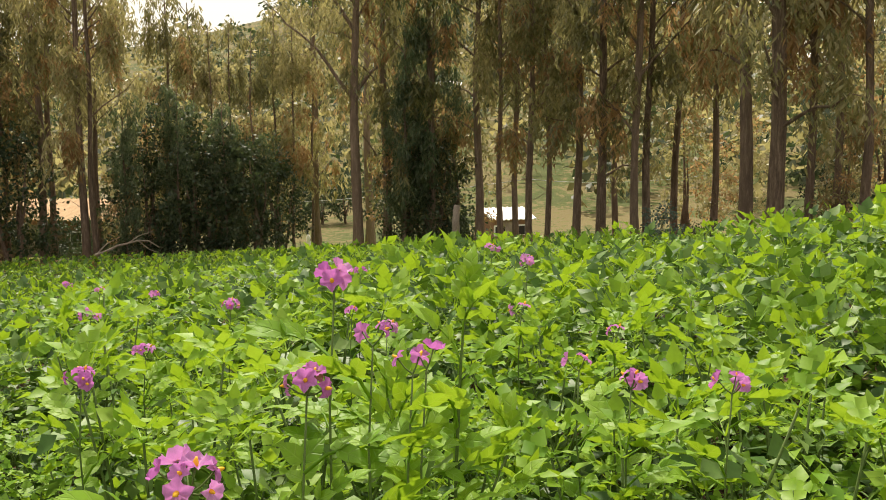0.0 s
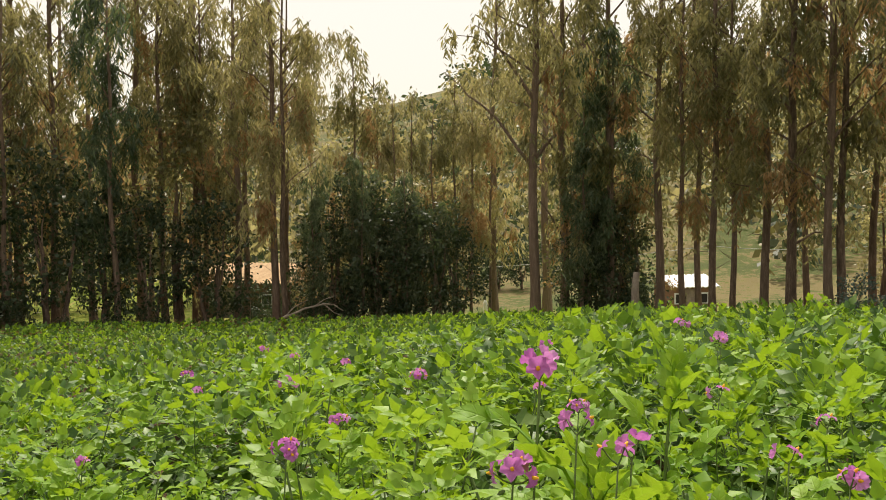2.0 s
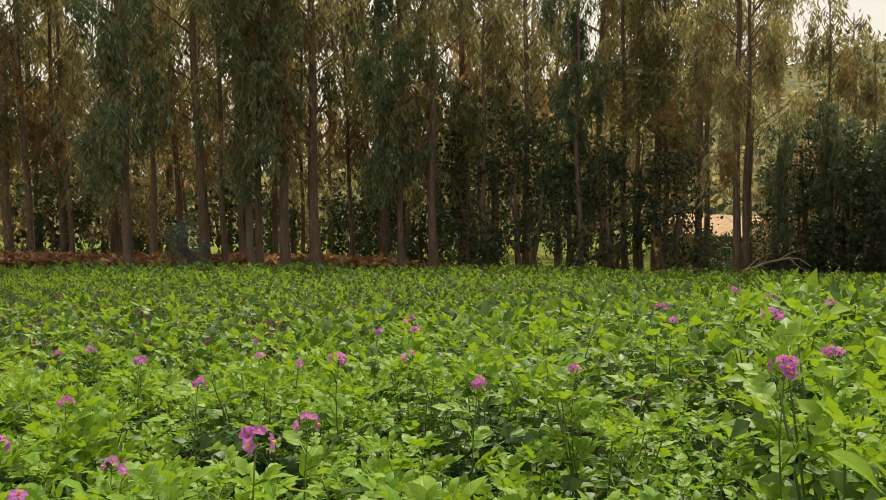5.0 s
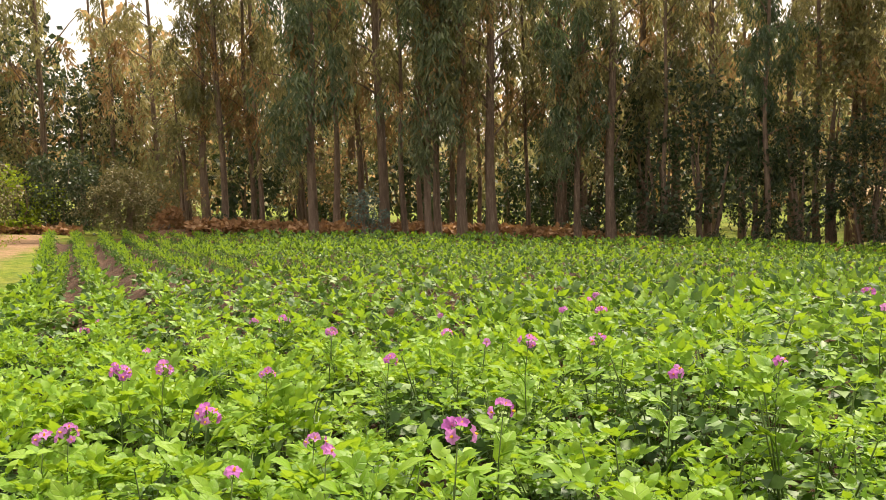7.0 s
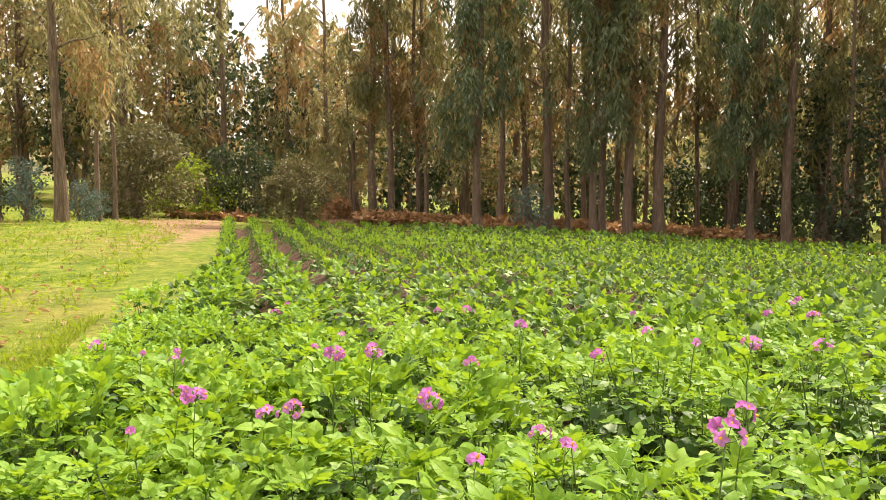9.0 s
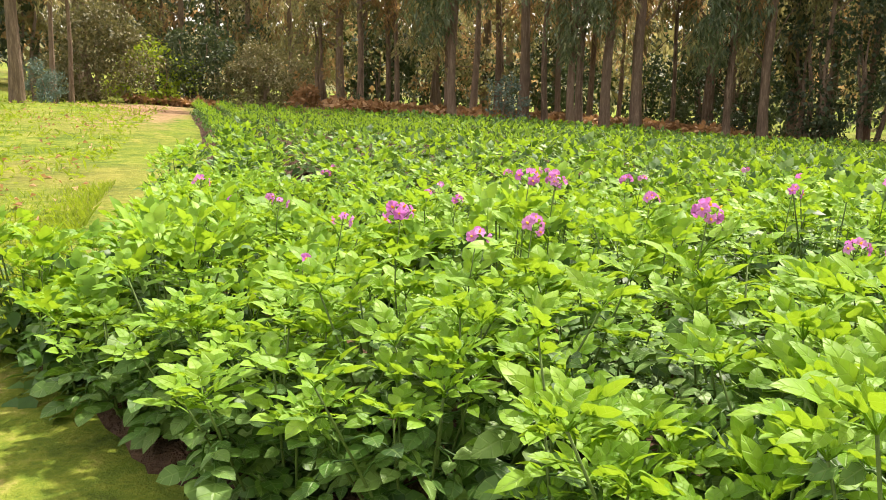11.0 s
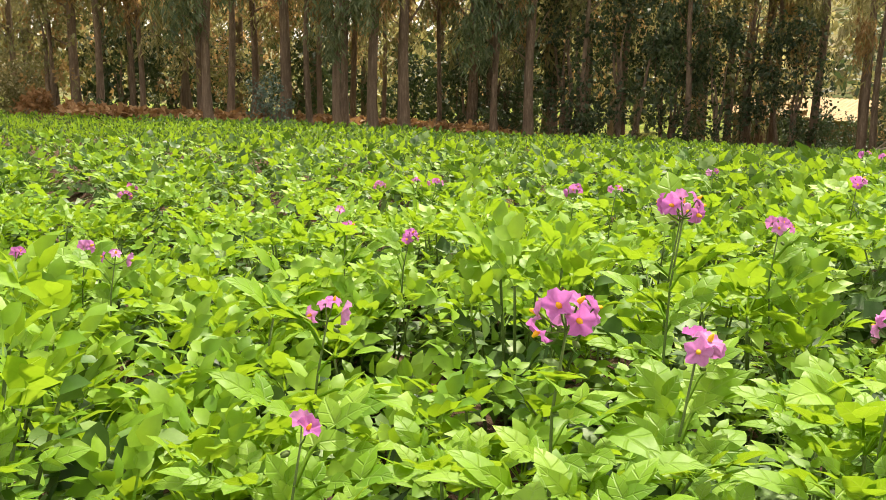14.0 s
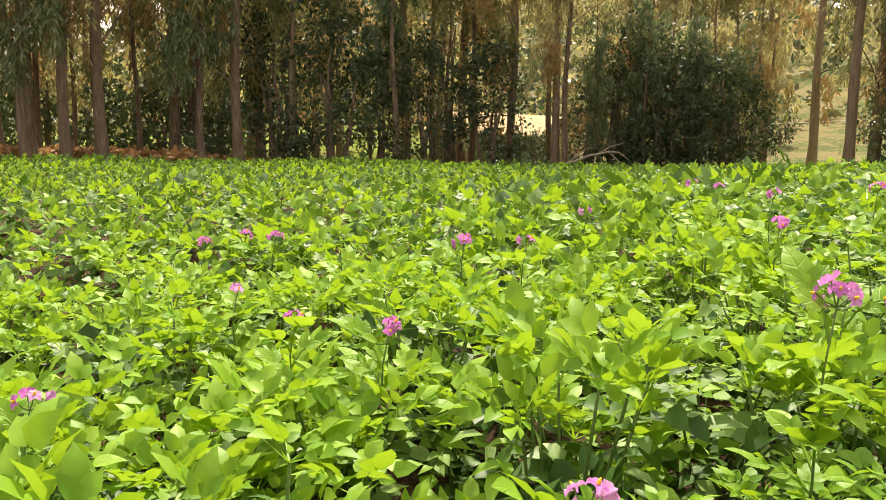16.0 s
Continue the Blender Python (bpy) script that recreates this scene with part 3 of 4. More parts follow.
# full dark crowns here and there along the front
for deg, dist, size in ((57.2, 27.0, 0.95), (50.2, 26.6, 0.9), (41.2, 27.2, 0.85), (30.4, 27.4, 0.75), (2.6, 24.3, 0.46), (0.9, 24.5, 0.60), (19.0, 26.6, 0.36), (16.0, 26.8, 0.38), (13.3, 26.6, 0.34), (11.6, 26.8, 0.28)):
    gum(7, deg, dist, size)
forked = gum_tree("eucalyptus_tree", 17, 15.5, 0.15, 6.0, "eucalyptus forking low into long bare pale limbs", dense=0.9, dry=0.05, forked=True, twiggy=3)
stand(forked, 5.5, 24.0, 20, 0.9, True, "eucalyptus grove")
# dark dense trees between the trunks
for kind, deg, dist, size in ((1, 36.6, 28.5, 0.75), (0, 33.8, 27.4, 0.8), (1, 31.2, 28.2, 0.72), (0, 28.4, 27.6, 0.8), (2, 27.0, 28.5, 0.8), (0, 24.9, 27.2, 0.78), (0, 17.9, 27.2, 0.72), (1, 16.8, 27.6, 0.8),
                              (0, 15.0, 27.0, 0.82), (0, 12.9, 27.0, 0.72), (0, 11.4, 26.6, 0.7), (1, 14.2, 28.0, 0.62), (0, 10.2, 27.2, 0.62), (2, 2.4, 25.6, 0.72), (0, 0.4, 25.6, 0.72), (2, -0.6, 25.2, 0.66), (2, 64.5, 32.0, 0.9),
                              (2, 57.8, 32.0, 0.85), (0, 42.0, 30.5, 0.75), (1, 40.4, 31.5, 0.8), (2, 54.0, 32.5, 0.8), (2, -14.2, 25.0, 0.6), (2, -25.0, 20.0, 0.6), (2, -22.8, 19.0, 0.42), (0, -22.0, 20.0, 0.45), (2, -17.6, 22.5, 0.5)):
    bush(kind, deg, dist, size)
# low dark trees deeper in the grove, with light under their skirts
for n in range(8):
    bush(3, 61.5 - n * 3.2 + (n * 7 % 5 - 2) * 0.2, 32.5 + (n * 5 % 7) * 0.6, 0.85 + (n * 3 % 5) * 0.05)
for deg, dist, size in ((24.4, 38.5, 0.62), (22.9, 39.5, 0.50), (21.5, 39.0, 0.52), (20.0, 39.5, 0.5), (18.8, 39.0, 0.6), (9.2, 52.0, 0.9), (7.8, 53.0, 0.85), (6.4, 52.0, 0.8), (5.0, 53.5, 0.75)):
    bush(3, deg, dist, size)
for deg, dist, size in ((2.5, 24.8, 0.60), (0.7, 24.9, 0.64), (1.6, 26.2, 0.8)):
    bush(0, deg, dist, size)
# slim olive and brown young trees over the low dark ones
for n in range(9):
    bush(2, 18.6 - n * 1.05, 29.6 + (n * 3 % 4) * 0.5, 0.56 + (n * 5 % 4) * 0.04)
# taller crowns over the dark trees, bare below
for kind, deg, dist, size in ((2, 23.0, 31.0, 1.05), (0, 25.8, 30.4, 1.0), (2, 27.6, 29.6, 1.05), (0, 29.0, 31.0, 1.0), (2, 20.4, 31.5, 0.95)):
    gum(kind, deg, dist, size)
for deg, dist, size in ((65.0, 40, 1.15), (67.6, 41, 1.25), (70.0, 39.5, 1.1), (72.6, 41, 1.3), (75.2, 40, 1.2), (77.8, 41.5, 1.25), (80.4, 40.5, 1.1), (83.0, 40, 1.2), (85.6, 39, 1.1)):
    bush(2 if int(deg) % 2 else 1, deg, dist, size)
# crowns that close the sky between the dark trees and the tall trunks
for kind, deg, dist, size in ((5, 42.3, 29.5, 0.95), (6, 40.9, 30.5, 1.0), (5, 37.4, 30.0, 0.95), (3, 35.6, 31.0, 1.0), (1, 33.6, 29.4, 1.0), (2, 25.4, 29.6, 0.9),
                              (3, 57.2, 30.5, 0.9), (1, 54.4, 30.4, 1.0), (3, 63.4, 31.8, 0.9)):
    gum(kind, deg, dist, size)
# slender young trees, thin and brownish, over the low dark ones
for deg, dist, size in ((16.6, 29.6, 0.8), (15.2, 30.4, 0.72), (14.0, 29.4, 0.64), (12.8, 30.2, 0.66), (11.6, 29.2, 0.62), (10.4, 30.0, 0.7), (9.4, 29.0, 0.66), (8.3, 30.6, 0.7)):
    gum(4, deg, dist, size)
# second and third rows behind
rng = np.random.default_rng(77)
for i in range(30):
    deg = 86 - i * 2.9 + rng.uniform(-0.8, 0.8)
    if 9 < deg < 24:
        continue
    gum(int(rng.integers(5, 7)), deg, rng.uniform(38, 44) if deg > 63 else rng.uniform(33, 40) if deg > 12 else rng.uniform(30, 37), rng.uniform(0.75, 1.0))
for i in range(11):
    gum(int(rng.integers(5, 7)), 88 - i * 3.6 + rng.uniform(-1, 1), rng.uniform(44, 56), rng.uniform(0.8, 1.1))


# ---- potato crop ----
def leaflet(fine):
    """One ovate leaflet of unit length along x, folded along its midrib; fine is 0, 1 or 2. Gives verts, tris and blade coordinates."""
    if fine == 2:
        rows = ((0.08, 0.19), (0.30, 0.33), (0.60, 0.31), (0.86, 0.18))
        v, blade = [(0, 0, 0)], [(0, 0, 1)]
        for i, (s, w) in enumerate(rows):
            z = -0.24 * s * s + 0.06 * s
            ruffle = 0.022 * (-1) ** i
            for k in (1, 0.52, 0, -0.52, -1):
                lift = 0.17 * abs(k) * w + (0.30 * w * k * k if abs(k) < 1 else 0.14 * w + ruffle * k)
                v.append((s - 0.05 * abs(k), w * k, z + lift * 0.6))
                blade.append((s, k, 1))
        v.append((1.05, 0, -0.24))
        blade.append((1, 0, 1))
        f = [(0, k + 1, k) for k in (1, 2, 3, 4)]
        for r in range(1, 5 * len(rows) - 8, 5):
            for k in range(4):
                f += [(r + k, r + k + 1, r + k + 6), (r + k, r + k + 6, r + k + 5)]
        r = 5 * len(rows) - 4
        f += [(r + k, r + k + 1, r + 5) for k in range(4)]
    elif fine:
        rows = ((0.22, 0.30, 0.07), (0.66, 0.27, 0.07))
        v, blade = [(0, 0, 0)], []
        for s, w, up in rows:
            z = -0.24 * s * s + 0.06 * s
            v += [(s - 0.03, w, z + up), (s, 0, z), (s - 0.03, -w, z + up)]
        v.append((1.05, 0, -0.24))
        f = [(0, 2, 1), (0, 3, 2)]
        for r in range(1, 3 * len(rows) - 2, 3):
            f += [(r, r + 1, r + 4), (r, r + 4, r + 3), (r + 1, r + 2, r + 5), (r + 1, r + 5, r + 4)]
        r = 3 * len(rows) - 2
        f += [(r, r + 1, r + 3), (r + 1, r + 2, r + 3)]
    else:
        v = [(0, 0, 0), (0.40, 0.34, 0.08), (0.5, 0, -0.05), (0.40, -0.34, 0.08), (1, 0, -0.2)]
        f = [(0, 2, 1), (0, 3, 2), (1, 2, 4), (2, 3, 4)]
        blade = []
    return np.array(v, float), np.array(f), np.array(blade, float)


def compound_leaf(rng, fine, pairs=3, young=False):
    """A potato leaf: a bowed stalk, a large terminal leaflet and crowded pairs of side leaflets; a young one is straighter."""
    base_v, base_f, _ = leaflet(fine)
    out = []
    length = 0.112

    def axis(s):
        return np.array([length * s, 0.0, (0.05 * s - 0.075 * s * s) if young else (0.06 * s - 0.13 * s * s)])

    def add(s, ang, size, roll):
        m = Matrix.Translation(axis(s)) @ Matrix.Rotation(ang, 4, "Z") @ Matrix.Rotation((0.0 if young else 0.30) + rng.normal(0, 0.22), 4, "Y") @ Matrix.Rotation(roll, 4, "X") @ Matrix.Diagonal((size, size * rng.uniform(0.9, 1.15) * (1.0 if young else 1.25), size, 1))
        out.append((moved(base_v, m), base_f))

    add(0.90, rng.normal(0, 0.1), rng.uniform(0.056, 0.070), rng.normal(0, 0.22))
    for i in range(pairs):
        s = 0.76 - i * 0.30
        for side in (1, -1):
            add(s + rng.normal(0, 0.02), side * (rng.uniform(0.55, 0.95) if young else rng.uniform(0.8, 1.2)), rng.uniform(0.042, 0.055) * (1 - 0.16 * i), side * -0.2 + rng.normal(0, 0.2))
    if fine == 2:
        pts = [axis(s) for s in (0, 0.35, 0.7, 0.95)]
        out.append(tube(pts, (0.0032, 0.0028, 0.0022, 0.0015), 3))
    else:
        v = np.array([axis(0) + (0, 0.003, 0), axis(0) - (0, 0.003, 0), axis(0.9)])
        out.append((v, np.array([(0, 1, 2)])))
    return gather(out)


def plant_plan(rng, tall=0.62, stems=4, nodes=7):
    """Where the stems and leaves of one plant go: stem lines and (matrix, young) for the leaves."""
    lines, leaves = [], []
    for i in range(stems):
        az = i * 2 * math.pi / stems + rng.uniform(-0.5, 0.5)
        lean = rng.uniform(0.05, 0.42)
        h = tall * rng.uniform(0.70, 1.10)
        s = np.linspace(0, 1, 5)
        base = np.array([math.cos(az), math.sin(az)]) * rng.uniform(0.02, 0.06)
        line = np.stack([base[0] + math.cos(az) * lean * h * s, base[1] + math.sin(az) * lean * h * s, h * s * (1 - 0.1 * lean * s) - 0.03], 1)
        lines.append(line)
        turn = rng.uniform(0, 6.28)
        for k in range(nodes):
            f = 0.16 + 0.84 * (k / (nodes - 1)) ** 0.85
            p = [np.interp(f, s, line[:, c]) for c in range(3)]
            turn += 2.4 + rng.uniform(-0.3, 0.3)
            up = -0.10 + 0.80 * max(0, f - 0.3) ** 1.1 + rng.normal(0, 0.26)
            size = 1.04 * (1.14 - 0.42 * max(0, f - 0.55) / 0.45) * rng.uniform(0.85, 1.15)
            m = Matrix.Translation(p) @ Matrix.Rotation(turn, 4, "Z") @ Matrix.Rotation(-up, 4, "Y") @ Matrix.Rotation(rng.normal(0, 0.35), 4, "X") @ Matrix.Scale(size, 4)
            leaves.append((m, f > 0.86))
        for k in range(5):
            m = Matrix.Translation(line[-1]) @ Matrix.Rotation(turn + k * 1.3 + rng.uniform(-0.3, 0.3), 4, "Z") @ Matrix.Rotation(-rng.uniform(0.35, 1.15), 4, "Y") @ Matrix.Rotation(rng.normal(0, 0.25), 4, "X") @ Matrix.Scale(rng.uniform(0.60, 0.88), 4)
            leaves.append((m, True))
    return lines, leaves


rng = np.random.default_rng(31)
LEAF_FORMS = [[compound_leaf(rng, 1, n, young) for n in (2, 2, 2, 2)] for young in (False, True)]
LEAF_CLOSE = [[compound_leaf(rng, 2, n, young) for n in (3, 2, 2, 2)] for young in (False, True)]
LEAF_PLAIN = [[compound_leaf(rng, 0, n, young) for n in (2, 1, 2, 2)] for young in (False, True)]
LEAF_ROUGH = [[compound_leaf(rng, 0, 1, young) for _ in range(4)] for young in (False, True)]
PLANS = [plant_plan(rng, t, n, k) for t, n, k in ((0.56, 7, 8), (0.60, 7, 8), (0.53, 7, 8), (0.275, 8, 5), (0.305, 8, 5), (0.255, 8, 5))]
crop_label = "leafy green potato plant on a soil ridge"


def leaf_mesh(i, m, young):
    """One leaf of a plant, at its pose on the plant."""
    v, f = LEAF_CLOSE[int(young)][i % 4]
    me = mesh_of("leaf", moved(v, m), f, [LEAF_YOUNG if young else LEAF_OLD])
    blade = leaflet(2)[2]
    uv = np.tile(blade, (len(v) // len(blade), 1))
    uv = np.concatenate([uv, np.zeros((len(v) - len(uv), 3))]).astype(np.float32)
    me.attributes.new("blade", "FLOAT_VECTOR", "POINT").data.foreach_set("vector", uv.ravel())
    return me


def stem_mesh(line, r=0.0045):
    return mesh_of("stem", *tube(line, np.linspace(r, r * 0.55, len(line)), 5), [STEM])


def plant_in_parts(plan):
    """A plant whose every stem and leaf is a mesh of its own."""
    root = tagged(new("potato_plant"), crop_label, "potato plant", "potato crop")
    for line in plan[0]:
        put("stem", stem_mesh(line), root)
    for i, (m, young) in enumerate(plan[1]):
        put("leaf", leaf_mesh(i, m, young), root)
    return root


def plant_joined(plan, forms):
    """A plant with its foliage in one mesh."""
    root = tagged(new("potato_plant"), crop_label, "potato plant", "potato crop")
    put("stem", mesh_of("stem", *gather([tube(l, np.linspace(0.0045, 0.0025, len(l)), 5) for l in plan[0]]), [STEM]), root)
    pieces, index = [], []
    for i, (m, young) in enumerate(plan[1]):
        v, f = forms[int(young)][i % 4]
        pieces.append((moved(v, m), f))
        index += [int(young)] * len(f)
    put("foliage", mesh_of("foliage", *gather(pieces), [LEAF_OLD, LEAF_YOUNG], index), root)
    return root


def crop_places():
    """Every plant of the field: place, size, turn. The near crop has closed over its furrows."""
    rng = np.random.default_rng(5)
    rows = []
    for half, w in enumerate(np.arange(round(-2.0 / ROW_GAP) * 2, round(27 / ROW_GAP) * 2) * ROW_GAP / 2):
        for u in np.arange(-17.0, 27.0, 0.37):
            uu, ww = u + rng.uniform(-0.11, 0.11), w + rng.normal(0, 0.04)
            x, y = ROW.x * uu + ACROSS.x * ww, ROW.y * uu + ACROSS.y * ww
            size, turn, pick, chance = rng.uniform(0.82, 1.10), rng.uniform(0, 360), rng.uniform(0, 1), rng.uniform(0, 1)
            if half % 2 and chance > 1.0 - 1.0 * max(bare_rows(x, y), float(smooth01((d_out(x, y) - 5.0) / 4.0))):
                continue
            rows.append((x, y, size, turn, pick))
    for (x0, y0), (x1, y1) in list(zip(OUTLINE[:7], OUTLINE[1:8])) + list(zip(OUTLINE[20:], OUTLINE[21:] + OUTLINE[:1])):
        n = int(math.hypot(x1 - x0, y1 - y0) / 0.27)
        for k in range(n):
            f = (k + 0.5) / n
            rows.append((x0 + (x1 - x0) * f + rng.uniform(-0.06, 0.06), y0 + (y1 - y0) * f + (0.45 if x0 < -5.0 else 0.07) + rng.uniform(0, 0.05), rng.uniform(0.85, 1.05), rng.uniform(0, 360), rng.uniform(0, 1)))
    rows = np.array(rows)
    return rows[in_field(rows[:, 0], rows[:, 1])]


def d_out(x, y):
    return math.hypot(x + 1.0, y - 0.5)


def bare_rows(x, y):
    """1 on the far rows by the meadow, where soil shows between the plants."""
    return float(smooth01((d_out(x, y) - 9.0) / 0.9)) * float(smooth01((5.6 - edge_side(x, y)) / 2.6))


def crop_size(x, y):
    """Plants are tall on the rising side and low toward the meadow and the far rows."""
    d = math.hypot(x + 1.0, y - 0.5)
    tall = float(np.interp(x, (-7.0, -5.4, -4.5, -3.7, -3.1, -2.5, -1.7, -0.8, 0.0, 1.0), (0.24, 0.265, 0.295, 0.335, 0.405, 0.475, 0.555, 0.62, 0.66, 0.66)))
    return tall - (tall - 0.26) * 0.7 * float(smooth01((d - 8) / 12))


def plant_matrix(x, y, size, turn, pick):
    """The kind of plant for a place, and its pose there."""
    h = crop_size(x, y)
    kind = int(pick * 3) + (0 if h > 0.37 + 0.10 * (pick * 3 % 1 - 0.5) else 3)
    k = size * h / (0.58 if kind < 3 else 0.28)
    k = 1 + (k - 1) * 0.9
    bare = bare_rows(x, y)
    wide = min(max(k, 0.92), 1.08) * (1 - 0.44 * bare) * (1.0 - 0.20 * float(smooth01((d_out(x, y) - 6) / 5)))
    z = float(height(x, y) + furrow(x, y)) - 0.02
    return kind, pose(x, y, z, 0, 0, turn) @ Matrix.Diagonal((wide, wide, k * (1 - 0.15 * bare), 1))


def build_crop():
    places = crop_places()
    near = np.hypot((places[:, 0] + 1.75) * 0.60, places[:, 1] - 0.4)
    order = np.argsort(near)
    parts = [plant_in_parts(p) for p in PLANS]
    sources = {0: parts, 1: [plant_joined(p, LEAF_FORMS) for p in PLANS], 2: [plant_joined(p, LEAF_PLAIN) for p in PLANS]}
    made = set()
    for n, i in enumerate(order[:300]):
        x, y, size, turn, pick = places[i]
        kind, m = plant_matrix(x, y, size, turn, pick)
        grade = 0 if n < 30 else 1 if n < 110 else 2
        src = sources[grade][kind]
        if (grade, kind) not in made:
            made.add((grade, kind))
            src.matrix_basis = m
        else:
            copy_thing(src, m)
    for grade, kinds in sources.items():
        for kind, src in enumerate(kinds):
            if (grade, kind) not in made:
                for o in (*src.children_recursive, src):
                    bpy.data.objects.remove(o)
    rough = []
    for plan in PLANS:
        kinds = []
        for skip, scale in (((0, 4, 6, 9), 1.38), ((0, 1, 3, 4, 5, 7, 8, 10), 1.75), ((0, 1, 2, 3, 5, 6, 7, 8, 10), 1.9)):
            pieces, index = [], []
            for i, (m, young) in enumerate(plan[1]):
                if i % 11 in skip:
                    continue
                v, f = LEAF_ROUGH[int(young)][i % 4]
                pieces.append((moved(v, m @ Matrix.Scale(scale, 4)), f))
                index += [int(young and i % 3 > 0)] * len(f)
            kinds.append((*gather(pieces), np.array(index)))
        rough.append(kinds)
    vs, fs, ix, k = [], [], [], 0
    for i in order[300:]:
        x, y, size, turn, pick = places[i]
        kind, m = plant_matrix(x, y, size, turn, pick)
        v, f, idx = rough[kind][0 if near[i] < 5 or bare_rows(x, y) > 0.5 else 1 if near[i] < 15 else 2]
        vs.append(moved(v, m))
        fs.append(f + k)
        ix.append(idx)
        k += len(v)
    me = mesh_of("potato_crop", np.concatenate(vs), np.concatenate(fs), [LEAF_OLD, LEAF_YOUNG], np.concatenate(ix))
    tagged(put("potato_crop", me), "rows of green potato plants farther out in the field", "crop", kind="stuff")


build_crop()


# ---- potato flowers ----
def blossom_mesh(rng):
    """A five-lobed open potato flower about four centimetres wide, creased along its lobes, facing up."""
    v = [(0, 0, 0)]
    r0 = 0.0195
    bow = rng.uniform(-0.003, 0.004)
    for a in (0.35, 0.72, 1.0):
        for i in range(20):
            an = i * math.pi / 10
            lobe = 1 if a < 0.5 else 1 - (0.10 + 0.12 * (a > 0.9)) * (1 - math.cos(an * 5)) / 2 * 1.4 + rng.uniform(-0.03, 0.03)
            crease = 0.0034 * math.cos(an * 5) * a + (0.002 * math.cos(an * 10) if a > 0.9 else 0)
            v.append((math.cos(an) * r0 * a * lobe, math.sin(an) * r0 * a * lobe, 0.005 * a + bow * a * a * 2 - crease + rng.uniform(-0.0006, 0.0006)))
    f = [(0, 1 + i, 1 + (i + 1) % 20) for i in range(20)]
    for ring in (0, 20):
        for i in range(20):
            p, q = 1 + ring + i, 1 + ring + (i + 1) % 20
            f += [(p, p + 20, q + 20), (p, q + 20, q)]
    return mesh_of("blossom", np.array(v), np.array(f), [PETAL])


rng = np.random.default_rng(91)
BLOSSOMS = [blossom_mesh(rng) for _ in range(5)]
CENTRE = mesh_of("flower_centre", *tube([(0, 0, 0.001), (0, 0, 0.005), (0, 0, 0.011)], (0.0032, 0.0034, 0.0014), 7), [ANTHER])
BUDS = mesh_of("bud", *tube([(0, 0, 0), (0, 0, 0.004), (0, 0, 0.009), (0, 0, 0.012)], (0.0012, 0.0035, 0.003, 0.0008), 6), [STEM])


def flower_stalk(seed, x, y, z, count, leafy=2):
    """A flowering potato stem that stands in the crop: stem, blossoms with anthers, buds and a few leaves."""
    rng = np.random.default_rng(seed)
    ground = float(height(x, y) + furrow(x, y)) - 0.03
    root = tagged(new("flowering_potato_stem"), "flowering potato stem with a pink purple cluster", "flower", "potato flowers")
    root.location = (x, y, ground)
    h = z - ground
    dx, dy = rng.normal(0, 0.05, 2)
    s = np.linspace(0, 1, 7)
    line = np.stack([dx * (1 - s) ** 2 + 0.012 * np.sin(s * 6), dy * (1 - s) ** 2 + 0.01 * np.cos(s * 5) - 0.01 * math.cos(5), s * (h - 0.03)], 1)
    stems = [tube(line, np.linspace(0.0038, 0.0015, 7), 5)]
    count = max(2, round(count * 0.62))
    for i in range(count):
        # the blossoms stand loosely on thin stalks, some upright, some turned aside or nodding
        an, tip = i * 2.4 + rng.uniform(-0.5, 0.5), 0.35 + 1.5 * (i + 0.3) / count + rng.uniform(-0.3, 0.3)
        o = (0.014 + 0.0013 * count) * rng.uniform(0.8, 1.25)
        p = Vector((line[-1][0] + math.cos(an) * math.sin(tip) * o * 1.3, line[-1][1] + math.sin(an) * math.sin(tip) * o * 1.3, h - 0.016 + math.cos(tip) * o * 0.9))
        m = Matrix.Translation(p) @ Matrix.Rotation(an, 4, "Z") @ Matrix.Rotation(tip + rng.uniform(-0.2, 0.4), 4, "Y") @ Matrix.Rotation(rng.uniform(0, 6.28), 4, "Z") @ Matrix.Scale(rng.uniform(0.68, 1.02), 4)
        stems.append(tube([line[-1], (np.array(p) + line[-1]) / 2 + (0, 0, -0.003), np.array(p)], (0.0016, 0.0012, 0.0012), 4))
        b = put("blossom", BLOSSOMS[int(rng.integers(5))], root, matrix=m)
        put("flower_centre", CENTRE, b, "orange yellow flower centre")
    put("stem", mesh_of("stem", *gather(stems), [STEM]), root)
    for i in range(2):
        an = rng.uniform(0, 6.28)
        put("bud", BUDS, root, matrix=Matrix.Translation(line[-1] + np.array([math.cos(an) * 0.012, math.sin(an) * 0.012, -0.008])) @ Matrix.Rotation(an, 4, "Z") @ Matrix.Rotation(1.9, 4, "Y"))
    for i in range(leafy + 6):
        f = 0.44 + 0.49 * (i + rng.uniform(0, 1)) / (leafy + 6)
        p = [np.interp(f, s, line[:, c]) for c in range(3)]
        m = Matrix.Translation(p) @ Matrix.Rotation(rng.uniform(0, 6.28), 4, "Z") @ Matrix.Rotation(-rng.uniform(0.25, 0.95), 4, "Y") @ Matrix.Scale(rng.uniform(0.75, 1.1), 4)
        put("leaf", leaf_mesh(i, m, True), root)
    return root


